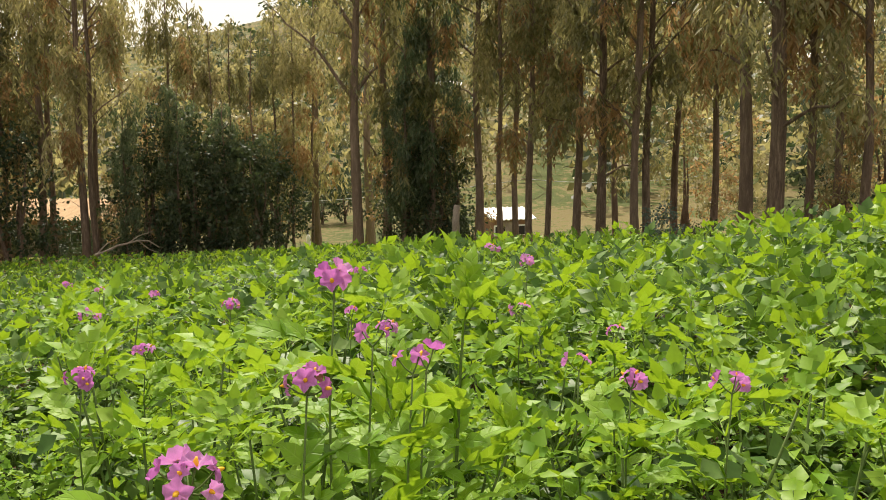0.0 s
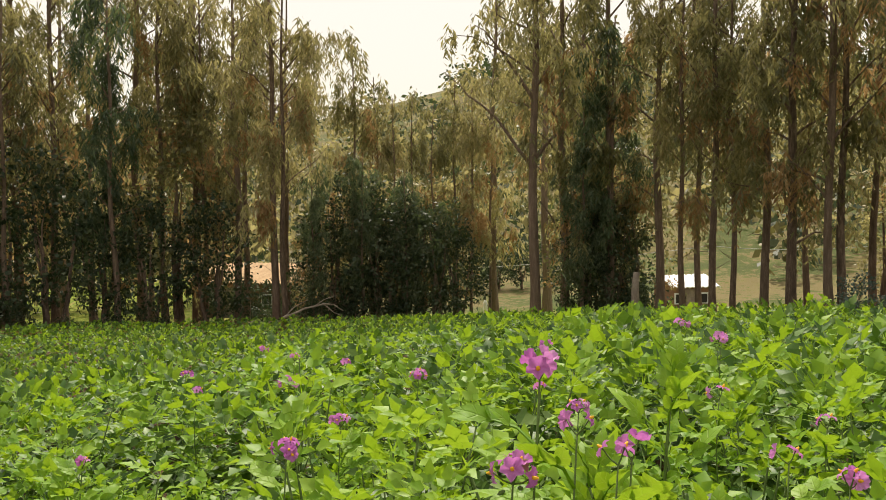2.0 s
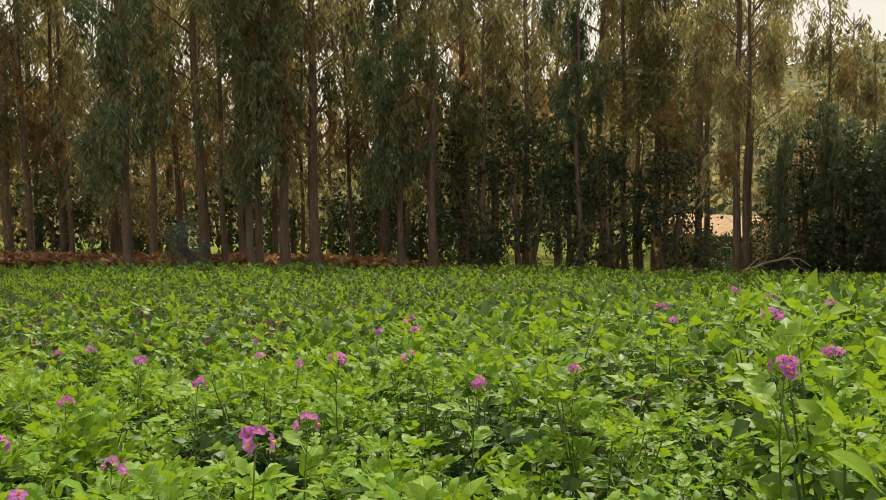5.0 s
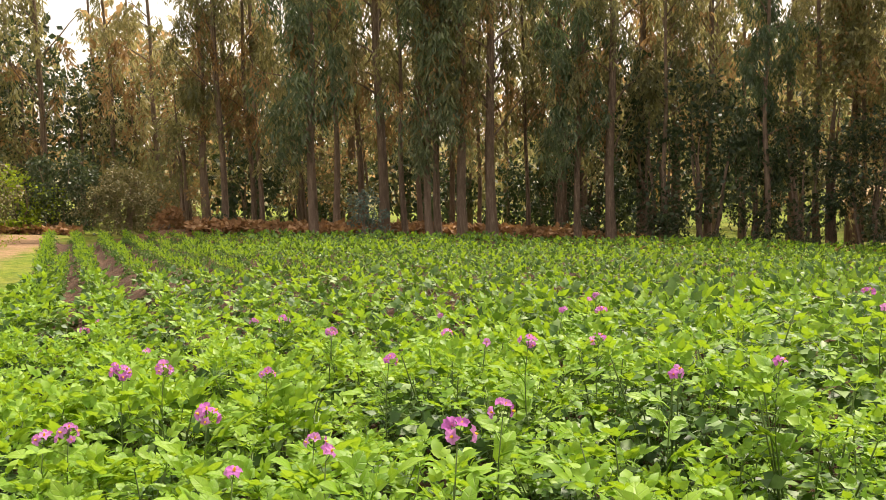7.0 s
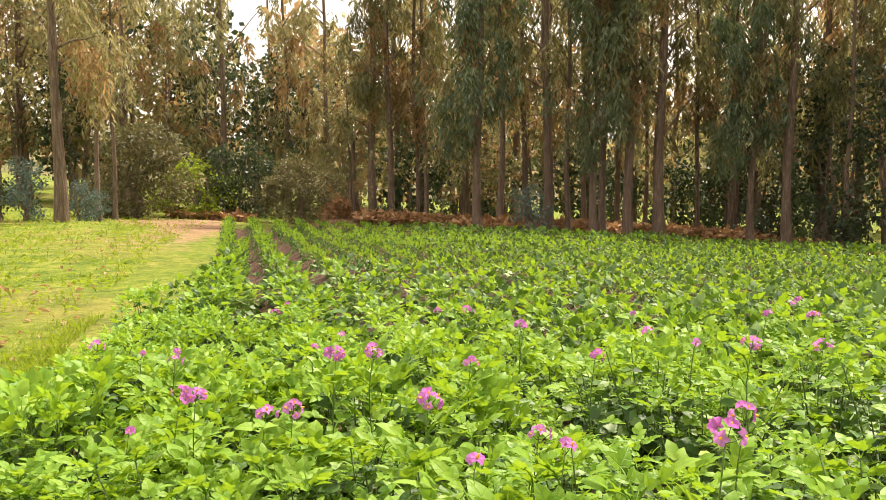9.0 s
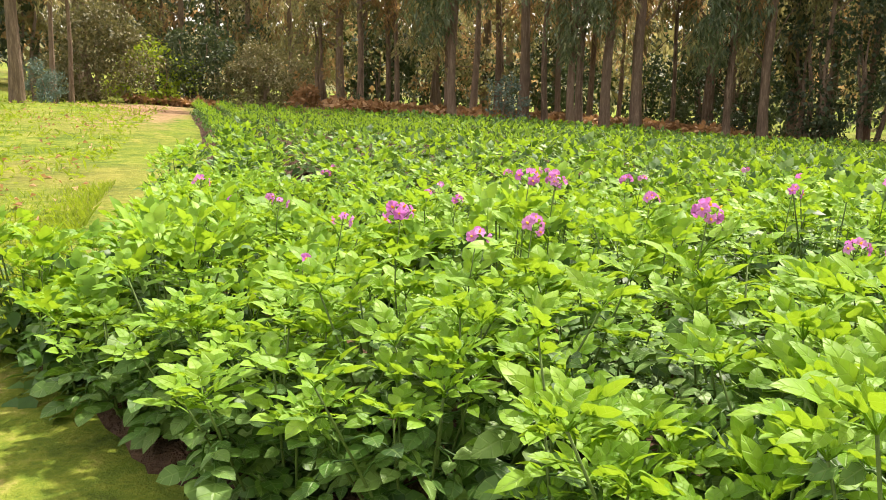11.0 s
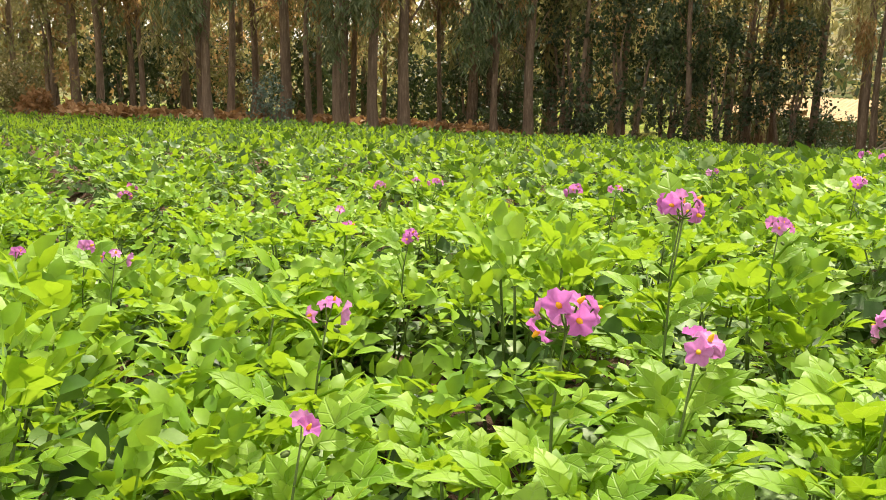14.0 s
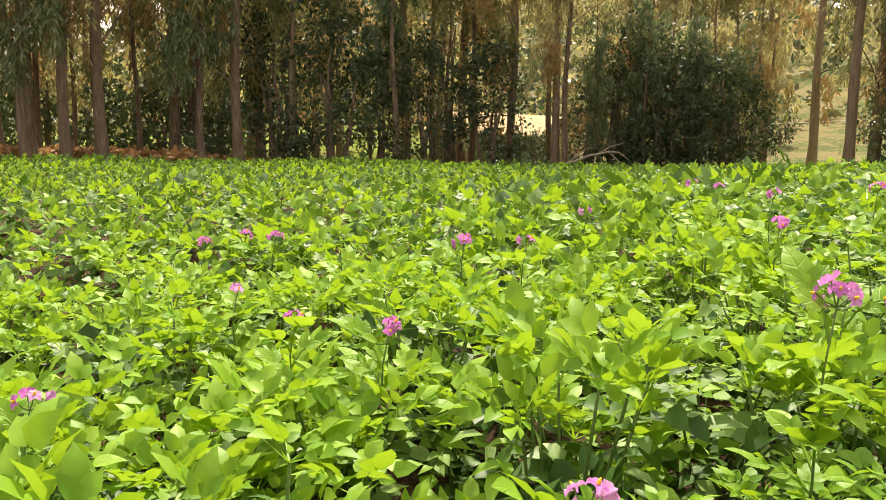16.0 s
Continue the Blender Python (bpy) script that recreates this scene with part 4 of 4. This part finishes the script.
FLOWERS_NEAR = [(-0.84, 4.20, 0.81), (-1.18, 3.61, 0.88), (-0.72, 2.37, 0.97), (-0.82, 3.08, 0.87), (0.42, 5.03, 0.87), (-0.14, 1.71, 1.13), (-2.31, 2.62, 0.76), (-3.02, 3.86, 0.61), (-0.23, 1.45, 1.09), (-1.41, 1.50, 0.90), (-2.99, 1.03, 0.67), (-2.93, 1.22, 0.60), (-3.20, 1.72, 0.67), (-4.32, 3.18, 0.43), (-4.04, 1.95, 0.47), (-3.25, 0.89, 0.51), (-3.11, 1.54, 0.71), (-2.71, 1.22, 0.67), (-2.42, 1.49, 0.72), (-4.35, 1.02, 0.56), (-2.16, 1.66, 0.67), (0.34, 3.99, 1.01)]
FLOWERS_MID = [(-0.26, 3.37, 0.93), (-0.12, 2.96, 0.96), (0.31, 2.29, 1.02), (0.38, 2.11, 1.03), (0.43, 2.56, 1.03), (0.54, 2.04, 1.04), (0.24, 2.94, 1.01), (-1.63, 4.88, 0.76), (-1.25, 4.51, 0.80), (0.23, 4.61, 0.99), (-0.33, 4.37, 0.92), (-5.20, 3.42, 0.34), (-4.05, 3.00, 0.48), (-2.89, 2.47, 0.63), (-4.02, 3.70, 0.48), (-3.32, 3.13, 0.57), (-2.82, 2.90, 0.63), (-1.69, 2.58, 0.77), (-1.50, 2.82, 0.79), (-2.09, 4.63, 0.71), (-1.77, 4.09, 0.74), (-2.15, 5.75, 0.66)]
FLOWERS_FAR = [(-1.83, 1.48, 0.76), (-1.79, 1.99, 0.76), (-3.61, 4.46, 0.51), (-2.40, 3.10, 0.68), (-4.78, 1.30, 0.41), (-5.41, 3.53, 0.31), (-1.83, 1.25, 0.77), (-6.70, 2.81, 0.21), (-4.69, 1.44, 0.42), (-6.39, 2.60, 0.23), (-4.61, 2.25, 0.42), (-3.17, 2.11, 0.59), (-3.74, 4.69, 0.50), (-5.50, 3.37, 0.30), (-4.27, 1.96, 0.46), (-4.42, 1.36, 0.45), (-3.37, 3.97, 0.55), (-3.44, 1.11, 0.57)]
# the tall stem with the largest open flowers
FLOWERS_TALL = [(-0.11, 1.79, 1.26), (-0.06, 1.84, 1.17), (0.0, 1.83, 1.13), (0.02, 1.86, 1.13)]
for n, (fx, fy, fz) in enumerate(FLOWERS_NEAR):
    flower_stalk(100 + n, fx, fy, fz, (9, 11, 11, 8, 9, 9, 11, 8, 13, 7, 13, 6, 11, 8, 6, 3, 10, 10, 11, 7, 7, 7)[n])
for n, (fx, fy, fz) in enumerate(FLOWERS_MID + FLOWERS_FAR):
    flower_stalk(200 + n, fx, fy, fz, (4, 7, 3, 6)[n % 4])
for n, (fx, fy, fz) in enumerate(FLOWERS_TALL):
    flower_stalk(300 + n, fx, fy, fz, (6, 3, 4, 3)[n], 4)



def leafy_shoot():
    """The tall upright shoot with pale young leaves that overtops the crop."""
    x, y, top = 0.06, 1.95, 1.28
    ground = float(height(x, y) + furrow(x, y)) - 0.03
    root = tagged(new("potato_shoot"), "tall upright potato shoot with pale yellow green young leaves", "potato plant")
    root.location = (x, y, ground)
    rng = np.random.default_rng(8)
    h = top - ground
    for (tx, ty, f) in ((0.02, 0.0, 0.97), (-0.11, 0.02, 0.82), (0.09, 0.03, 0.74)):
        s = np.linspace(0, 1, 8)
        line = np.stack([tx * s ** 2 - 0.01 * np.sin(3 * s), ty * s, h * f * s - 0.05 * (s == 1)], 1)
        put("stem", mesh_of("stem", *tube(line, np.linspace(0.006, 0.002, 8), 5), [STEM]), root)
        for k in range(13):
            g = 0.42 + 0.58 * k / 12
            p = [np.interp(g, s, line[:, c]) for c in range(3)]
            m = Matrix.Translation(p) @ Matrix.Rotation(k * 2.4 + rng.uniform(-0.3, 0.3), 4, "Z") @ Matrix.Rotation(-(0.5 + 0.8 * (g - 0.42) / 0.58) + rng.uniform(-0.15, 0.15), 4, "Y") @ Matrix.Scale(1.10 - 0.35 * (g - 0.42) / 0.58, 4)
            put("leaf", leaf_mesh(k, m, True), root)


leafy_shoot()

# ---- shrubs, saplings and heaps round the meadow ----
shrub_label = "rounded olive shrub with dry twiggy top beside the track"
SHRUB = bushy_tree("shrub", 51, 3.6, 3.0, shrub_label, SHRUB_LEAF, 6, 50, 0.14, 0.15, 190, "shrub")
stand(SHRUB, 77.2, 32.4, 0, 0.80, True)
stand(SHRUB, 65.4, 35.0, 140, 0.65)
DARK_SHRUB = bushy_tree("shrub", 55, 3.2, 2.6, "dark green rounded shrub with pale yellow tips", GUM_DARK, 6, 42, 0.14, 0.1, 120, "shrub")
stand(DARK_SHRUB, 71.7, 35.0, 0, 0.82, True)
stand(SHRUB, 67.8, 33.8, 200, 0.78)
GREEN_BUSH = bushy_tree("shrub", 52, 1.9, 1.8, "small bright green bush between the shrubs", GRASS, 4, 22, 0.11, 0.1, 160, "shrub")
stand(GREEN_BUSH, 73.8, 34.0, 0, 1.0, True)
SAPLING = bushy_tree("eucalyptus_sapling", 53, 2.3, 1.1, "young eucalyptus with blue grey round leaves", BLUE_LEAF, 3, 20, 0.11, 0.2, 75, "sapling")
for n, (deg, dist, size) in enumerate(((54.1, 26.6, 0.66), (80.2, 28.4, 0.75), (83.0, 28.5, 1.1), (79.4, 28.8, 0.6), (-13.0, 19.5, 0.75), (-12.4, 19.0, 0.5))):
    stand(SAPLING, deg, dist, n * 77, size, n == 0, "young eucalyptus saplings")
UNDER = bushy_tree("undergrowth_bush", 54, 1.7, 2.0, "low dark bush under the grove", GUM_DARK, 5, 22, 0.16, 0.05, 60, "bush")
for n, (deg, dist, size) in enumerate(((36.0, 27.2, 0.6), (33.0, 26.9, 0.55), (30.4, 26.9, 0.6), (28.0, 26.8, 0.6), (26.0, 26.9, 0.4), (18.6, 26.6, 0.8), (16.8, 26.4, 0.75), (15.0, 26.6, 0.85), (13.4, 26.6, 0.8), (24.6, 27.0, 0.4),
                                      (1.0, 24.4, 0.8), (-0.2, 24.0, 0.7), (2.6, 24.6, 0.7), (62.9, 29.5, 0.6), (40.8, 28.5, 0.7), (-10.4, 20.6, 0.5), (-15.0, 20.5, 0.7), (-21.0, 18.2, 0.6), (84.5, 29.6, 1.0), (87.0, 30.0, 1.2), (22.9, 31.0, 0.62), (21.6, 32.0, 0.55), (20.3, 31.4, 0.66))):
    stand(UNDER, deg, dist, n * 53, size, n == 0, "undergrowth of the grove")


def scatter_flat(name, label, category, places, sizes, mat, lift, seed, width=0.3, curl=0.5):
    """Loose leaves lying about: one uncountable object."""
    rng = np.random.default_rng(seed)
    n = len(places)
    az, tilt = rng.uniform(0, 6.28, n), rng.normal(0, curl, n)
    d = np.stack([np.cos(az) * np.cos(tilt), np.sin(az) * np.cos(tilt), np.sin(tilt)], 1)
    side = np.cross(d, np.array([0, 0, 1.0]) + rng.normal(0, 0.5, (n, 3)))
    side /= np.linalg.norm(side, axis=1)[:, None] + 1e-9
    p = np.asarray(places) + np.array([0, 0, 1.0]) * (lift * rng.uniform(0.2, 1, n))[:, None]
    ln = sizes * rng.uniform(0.6, 1.4, n)
    m = p + d * (ln * 0.5)[:, None] + np.array([0, 0, 0.02])
    w = (ln * width)[:, None]
    v = np.stack([p, m + side * w, p + d * ln[:, None], m - side * w], 1).reshape(-1, 3)
    k = np.arange(n)[:, None] * 4
    f = np.concatenate([k + np.array([0, 1, 2]), k + np.array([0, 2, 3])])
    tagged(put(name, mesh_of(name, v, f, [mat])), label, category, kind="stuff")


def polar_places(rng, n, b0, b1, r0, r1):
    b, r = np.radians(rng.uniform(b0, b1, n)), rng.uniform(r0, r1, n)
    x, y = HOME.x - np.sin(b) * r, HOME.y + np.cos(b) * r
    return np.stack([x, y, height(x, y)], 1)


rng = np.random.default_rng(61)
litter = np.concatenate([polar_places(rng, 9000, 37, 64.5, 27.4, 29.6), polar_places(rng, 2500, 12, 37, 25.6, 28.5), polar_places(rng, 1500, 70.5, 75.5, 33.0, 34.2)])
scatter_flat("leaf_litter", "brown fallen eucalyptus leaves on the bank under the trees", "leaf litter", litter, 0.20, LITTER_LEAF, 0.22, 3)


def heap():
    """A heap of cut dry branches beside the track."""
    x, y = at_bearing(65.6, 30.2)
    rng = np.random.default_rng(19)
    root = tagged(new("brush_heap"), "heap of dry brown leaves and cut branches", "heap")
    root.matrix_basis = pose(x, y, float(height(x, y))) @ Matrix.Scale(0.72, 4)
    put("leaves", mesh_of("leaves", *gather([blobs(rng, (0, 0, 0.45), (0.75, 0.75, 0.55), 500, 0.2, 0.3, 0.6), blobs(rng, (0.1, 0, 0.95), (0.42, 0.42, 0.32), 260, 0.2, 0.3, 0.6)]), [LITTER_LEAF]), root)
    for i in range(7):
        an = rng.uniform(0, 6.28)
        a, b = np.array([math.cos(an) * 0.9, math.sin(an) * 0.9, 0.0]), np.array([-math.cos(an) * 0.2, -math.sin(an) * 0.2, rng.uniform(0.5, 1.1)])
        put("branch", mesh_of("branch", *tube([a, (a + b) / 2 + (0, 0, 0.06), b], (0.025, 0.02, 0.01), 5), [DEAD_WOOD]), root)


heap()


def fallen_branch():
    """A long pale fallen limb at the foot of the dark trees."""
    root = tagged(new("fallen_branch"), "long bare grey fallen branch lying under dark trees", "branch")
    a, b = at_bearing(23.6, 25.6), at_bearing(17.2, 25.3)
    za = float(height(*a))
    root.location = (a[0], a[1], za)
    dx, dy = b[0] - a[0], b[1] - a[1]
    s = np.linspace(0, 1, 12)
    wav = np.array([0.10, 0.18, 0.34, 0.30, 0.26, 0.42, 0.50, 0.62, 0.66, 0.72, 0.70, 0.52])
    zb = np.array([float(height(a[0] + dx * k, a[1] + dy * k)) for k in s]) - za
    line = np.stack([dx * s, dy * s, zb + wav], 1)
    put("limb", mesh_of("limb", *tube(line, np.linspace(0.055, 0.014, 12), 7, 0.1, np.random.default_rng(3)), [DEAD_WOOD]), root)
    for k, up in ((5, 0.45), (8, 0.3), (9, -0.4)):
        p = line[k]
        put("twig", mesh_of("twig", *tube([p, p + (0.25, 0.1, up * 0.6), p + (0.6, 0.2, up)], (0.02, 0.013, 0.005), 5), [DEAD_WOOD]), root)


fallen_branch()


def stump():
    x, y = at_bearing(-0.5, 22.8)
    root = tagged(new("tree_stump"), "broken grey trunk stump standing at the field edge", "stump")
    root.location = (x, y, float(height(x, y)) - 0.05)
    put("trunk", mesh_of("trunk", *tube([(0, 0, 0), (0.01, 0, 0.5), (0, 0.02, 1.0), (0.03, 0, 1.4)], (0.12, 0.10, 0.09, 0.07), 9, 0.12, np.random.default_rng(2)), [DEAD_WOOD]), root)


stump()


# ---- grass of the meadow ----
def build_grass():
    rng = np.random.default_rng(14)
    n = 15000
    x = rng.uniform(-9.0, -2.6, n)
    off = 0.10 + rng.exponential(0.32, n)
    y = 0.5 - 0.37 * (x + 4.7) - off * 1.066
    keep = (np.hypot(x + 2.2, y) > 0.9) & (y > -5) & (rng.uniform(0, 1, n) < 1.15 - (-x - 2.6) / 6.4)
    x, y = x[keep], y[keep]
    n = len(x)
    z = height(x, y) - 0.01
    far = np.hypot(x + 2, y)
    h = rng.uniform(0.02, 0.06, n) + 0.07 * np.exp(-off[keep] / 0.22) * rng.uniform(0, 1, n)
    an = rng.uniform(0, 6.28, n)
    lean = rng.uniform(0.1, 0.9, n) * h
    w = 0.0024 * (1 + 0.15 * far)
    ca, sa = np.cos(an), np.sin(an)
    a = np.stack([x - sa * w, y + ca * w, z], 1)
    b = np.stack([x + sa * w, y - ca * w, z], 1)
    m1 = np.stack([x + ca * lean * 0.35, y + sa * lean * 0.35, z + h * 0.6], 1)
    t = np.stack([x + ca * lean, y + sa * lean, z + h], 1)
    v = np.stack([a, b, m1, t], 1).reshape(-1, 3)
    k = np.arange(n)[:, None] * 4
    f = np.concatenate([k + np.array([0, 1, 2]), k + np.array([1, 3, 2])])
    tagged(put("grass", mesh_of("grass", v, f, [GRASS])), "short yellow green meadow grass beside the field", "grass", kind="stuff")


def build_tufts():
    """Taller tufts of grass and pale dead leaves strewn over the meadow."""
    rng = np.random.default_rng(15)
    n = 26000
    p = polar_places(rng, n, 60, 100, 5.0, 32.0)
    p = p[edge_side(p[:, 0], p[:, 1]) < -0.35]
    tuft = np.sin(p[:, 0] * 1.9 + 2 * np.sin(p[:, 1] * 1.3)) + np.sin(p[:, 1] * 2.7 + p[:, 0] * 0.6) + rng.normal(0, 0.7, len(p)) > -0.3
    scatter_flat("grass_tufts", "uneven tufts of green meadow grass", "grass", p[tuft], 0.10, GRASS, 0.02, 16, 0.10, 0.9)
    scatter_flat("dead_leaves", "pale dead leaves strewn over the meadow", "leaf litter", p[~tuft][::9], 0.07, LITTER_LEAF, 0.03, 17)


build_grass()
build_tufts()

# ---- houses, pole and cable beyond the trees ----
def house(name, label, deg, dist, turn, size, wall_mat, roof_mat, rise, drop=0.0):
    """A small gabled house: walls with thickness, two roof slopes, door and windows."""
    w, d, h = size
    x, y = at_bearing(deg, dist)
    root = tagged(new(name), label, "house")
    root.matrix_basis = pose(x, y, float(height(x, y)) - 0.15 - drop, 0, 0, turn)
    for k, (sx, sy, px, py) in enumerate(((w, 0.2, 0, -d / 2), (w, 0.2, 0, d / 2), (0.2, d - 0.2, -w / 2 + 0.1, 0), (0.2, d - 0.2, w / 2 - 0.1, 0))):
        bm = bmesh.new()
        box_mesh(bm, (sx, sy, h), (px, py, h / 2))
        part("wall", bm, wall_mat, root)
    for side in (-1, 1):
        bm = bmesh.new()
        vs = [bm.verts.new(p) for p in ((side * (w / 2 - 0.1), -d / 2, h), (side * (w / 2 - 0.1), d / 2, h), (side * (w / 2 - 0.1), 0, h + rise * 0.92), (side * (w / 2 - 0.25), -d / 2, h), (side * (w / 2 - 0.25), d / 2, h), (side * (w / 2 - 0.25), 0, h + rise * 0.92))]
        for f in ((0, 1, 2), (5, 4, 3), (0, 3, 4, 1), (1, 4, 5, 2), (2, 5, 3, 0)):
            bm.faces.new([vs[i] for i in f])
        part("gable", bm, wall_mat, root)
        a = math.atan2(rise, d / 2 + 0.3)
        ln = math.hypot(rise, d / 2 + 0.3)
        bm = bmesh.new()
        n = int((w + 0.6) / 0.06)
        grid = []
        for i in range(n + 1):
            px = -(w + 0.6) / 2 + i * (w + 0.6) / n
            wave = 0.025 * math.cos(i * math.pi / 2)
            grid.append([bm.verts.new((px, yy, zz + wave)) for yy, zz in ((-ln / 2, 0.03), (ln / 2, 0.03), (ln / 2, -0.02), (-ln / 2, -0.02))])
        for g0, g1 in zip(grid, grid[1:]):
            for k in range(4):
                bm.faces.new((g0[k], g0[(k + 1) % 4], g1[(k + 1) % 4], g1[k]))
        bm.faces.new(grid[0])
        bm.faces.new(grid[-1][::-1])
        bmesh.ops.recalc_face_normals(bm, faces=bm.faces)
        part("roof", bm, roof_mat, root, matrix=Matrix.Translation((0, side * (d / 4 + 0.15), h + rise / 2 - 0.02)) @ Matrix.Rotation(-side * a, 4, "X"))
    bm = bmesh.new()
    box_mesh(bm, (0.85, 0.06, min(1.9, h - 0.1)), (-w * 0.18, -d / 2 - 0.12, min(1.9, h - 0.1) / 2), 0.01)
    door = part("door", bm, DEAD_WOOD, root, "grey wooden door")
    for px in (w * 0.2, -w * 0.38):
        bm = bmesh.new()
        box_mesh(bm, (0.6, 0.05, 0.5), (px, -d / 2 - 0.115, h * 0.62), 0.01)
        win = part("window", bm, WHITE, root)
        bm = bmesh.new()
        box_mesh(bm, (0.48, 0.02, 0.38), (px, -d / 2 - 0.15, h * 0.62))
        part("pane", bm, DARK, win)
    return root


house("farm_house", "low adobe house with a pale clay tile roof behind trees", 21.4, 44.5, -14, (5.6, 4.0, 1.9), ADOBE, TILE, 0.75)
house("shed", "small brick shed with a white metal roof on the slope", -3.1, 44.0, 22, (1.7, 2.2, 1.35), BRICK, ZINC, 0.45, drop=0.3)
house("hill_house", "distant house with a white metal roof on the hillside", -20.0, 110.0, 15, (4.6, 4.0, 2.4), ADOBE, ZINC, 0.8, drop=-1.5)
house("hill_house", "small far house with a white roof on the wooded hill", 0.4, 95.0, 5, (2.6, 3.0, 2.4), ADOBE, ZINC, 0.5, drop=-1.0)


def pole_and_cable():
    x, y = at_bearing(-4.7, 38.0)
    g = float(height(x, y))
    root = tagged(new("utility_pole"), "slim white painted pole carrying a cable", "pole")
    root.location = (x, y, g)
    put("post", mesh_of("post", *tube([(0, 0, -0.2), (0, 0, 1.2), (0, 0, 2.7)], (0.07, 0.065, 0.055), 8), [WHITE]), root)
    bm = bmesh.new()
    box_mesh(bm, (0.5, 0.06, 0.06), (0, 0, 2.5), 0.008)
    part("crossbar", bm, DEAD_WOOD, root)
    s = np.linspace(0, 1, 24)
    for end, z_end in ((at_bearing(15.0, 42.0), -1.2), (at_bearing(-16.0, 36.0), 0.25)):
        line = np.stack([(end[0] - x) * s, (end[1] - y) * s, 2.5 + (z_end - g - 2.5) * s - 0.9 * s * (1 - s)], 1)
        put("cable", mesh_of("cable", *tube(line, np.full(24, 0.013), 5), [WIRE]), root, "thin grey cable")
    x, y = at_bearing(8.6, 35.5)
    mark = tagged(new("marker_post"), "short white painted marker post in the grass", "post")
    mark.location = (x, y, float(height(x, y)))
    put("post", mesh_of("post", *tube([(0, 0, -0.1), (0, 0, 0.3), (0, 0, 0.55), (0, 0, 0.66)], (0.08, 0.08, 0.07, 0.02), 8), [WHITE]), mark)


pole_and_cable()


# ---- woods farther off ----
def build_woods():
    rng = np.random.default_rng(70)
    pieces, index = [], []
    for i in range(520):
        b, r = rng.uniform(24, 98), rng.uniform(40, 60)
        x, y = at_bearing(b, r)
        z = float(height(x, y)) + (1.6 if b > 36 else 2.8) + 7.0 * rng.uniform(0, 1) ** 1.3
        k = rng.uniform(0.8, 1.7)
        pieces.append(blobs(rng, (x, y, z), (k, k, k * rng.uniform(0.8, 1.5)), 56, 0.46, 0.3, 0.3))
        index += [int(rng.choice([0, 0, 1, 1, 1, 2]))] * len(pieces[-1][1])
    for i in range(1700):
        b, r = rng.uniform(-48, 40), 52 + 280 * rng.uniform(0, 1) ** 1.4
        if (-7 < b < 11 and r < 60) or (11 < b < 19 and r > 200):
            continue
        x, y = at_bearing(b, r)
        k = rng.uniform(1.0, 2.4) * (0.8 + r / 300)
        z = float(height(x, y)) + k * rng.uniform(0.6, 2.2)
        pieces.append(blobs(rng, (x, y, z), (k, k, k * rng.uniform(0.9, 1.7)), 44, 0.45 + 0.0034 * r, 0.32, 0.3))
        index += [int(rng.choice([0, 0, 1, 1, 1, 3]))] * len(pieces[-1][1])
    v, f = gather(pieces)
    me = mesh_of("woods", v, f, [GUM, GUM_DARK, GUM_DRY, SHRUB_LEAF], index)
    tagged(put("woods", me), "mixed olive and brown woods behind and up the hill", "woods", kind="stuff")


build_woods()
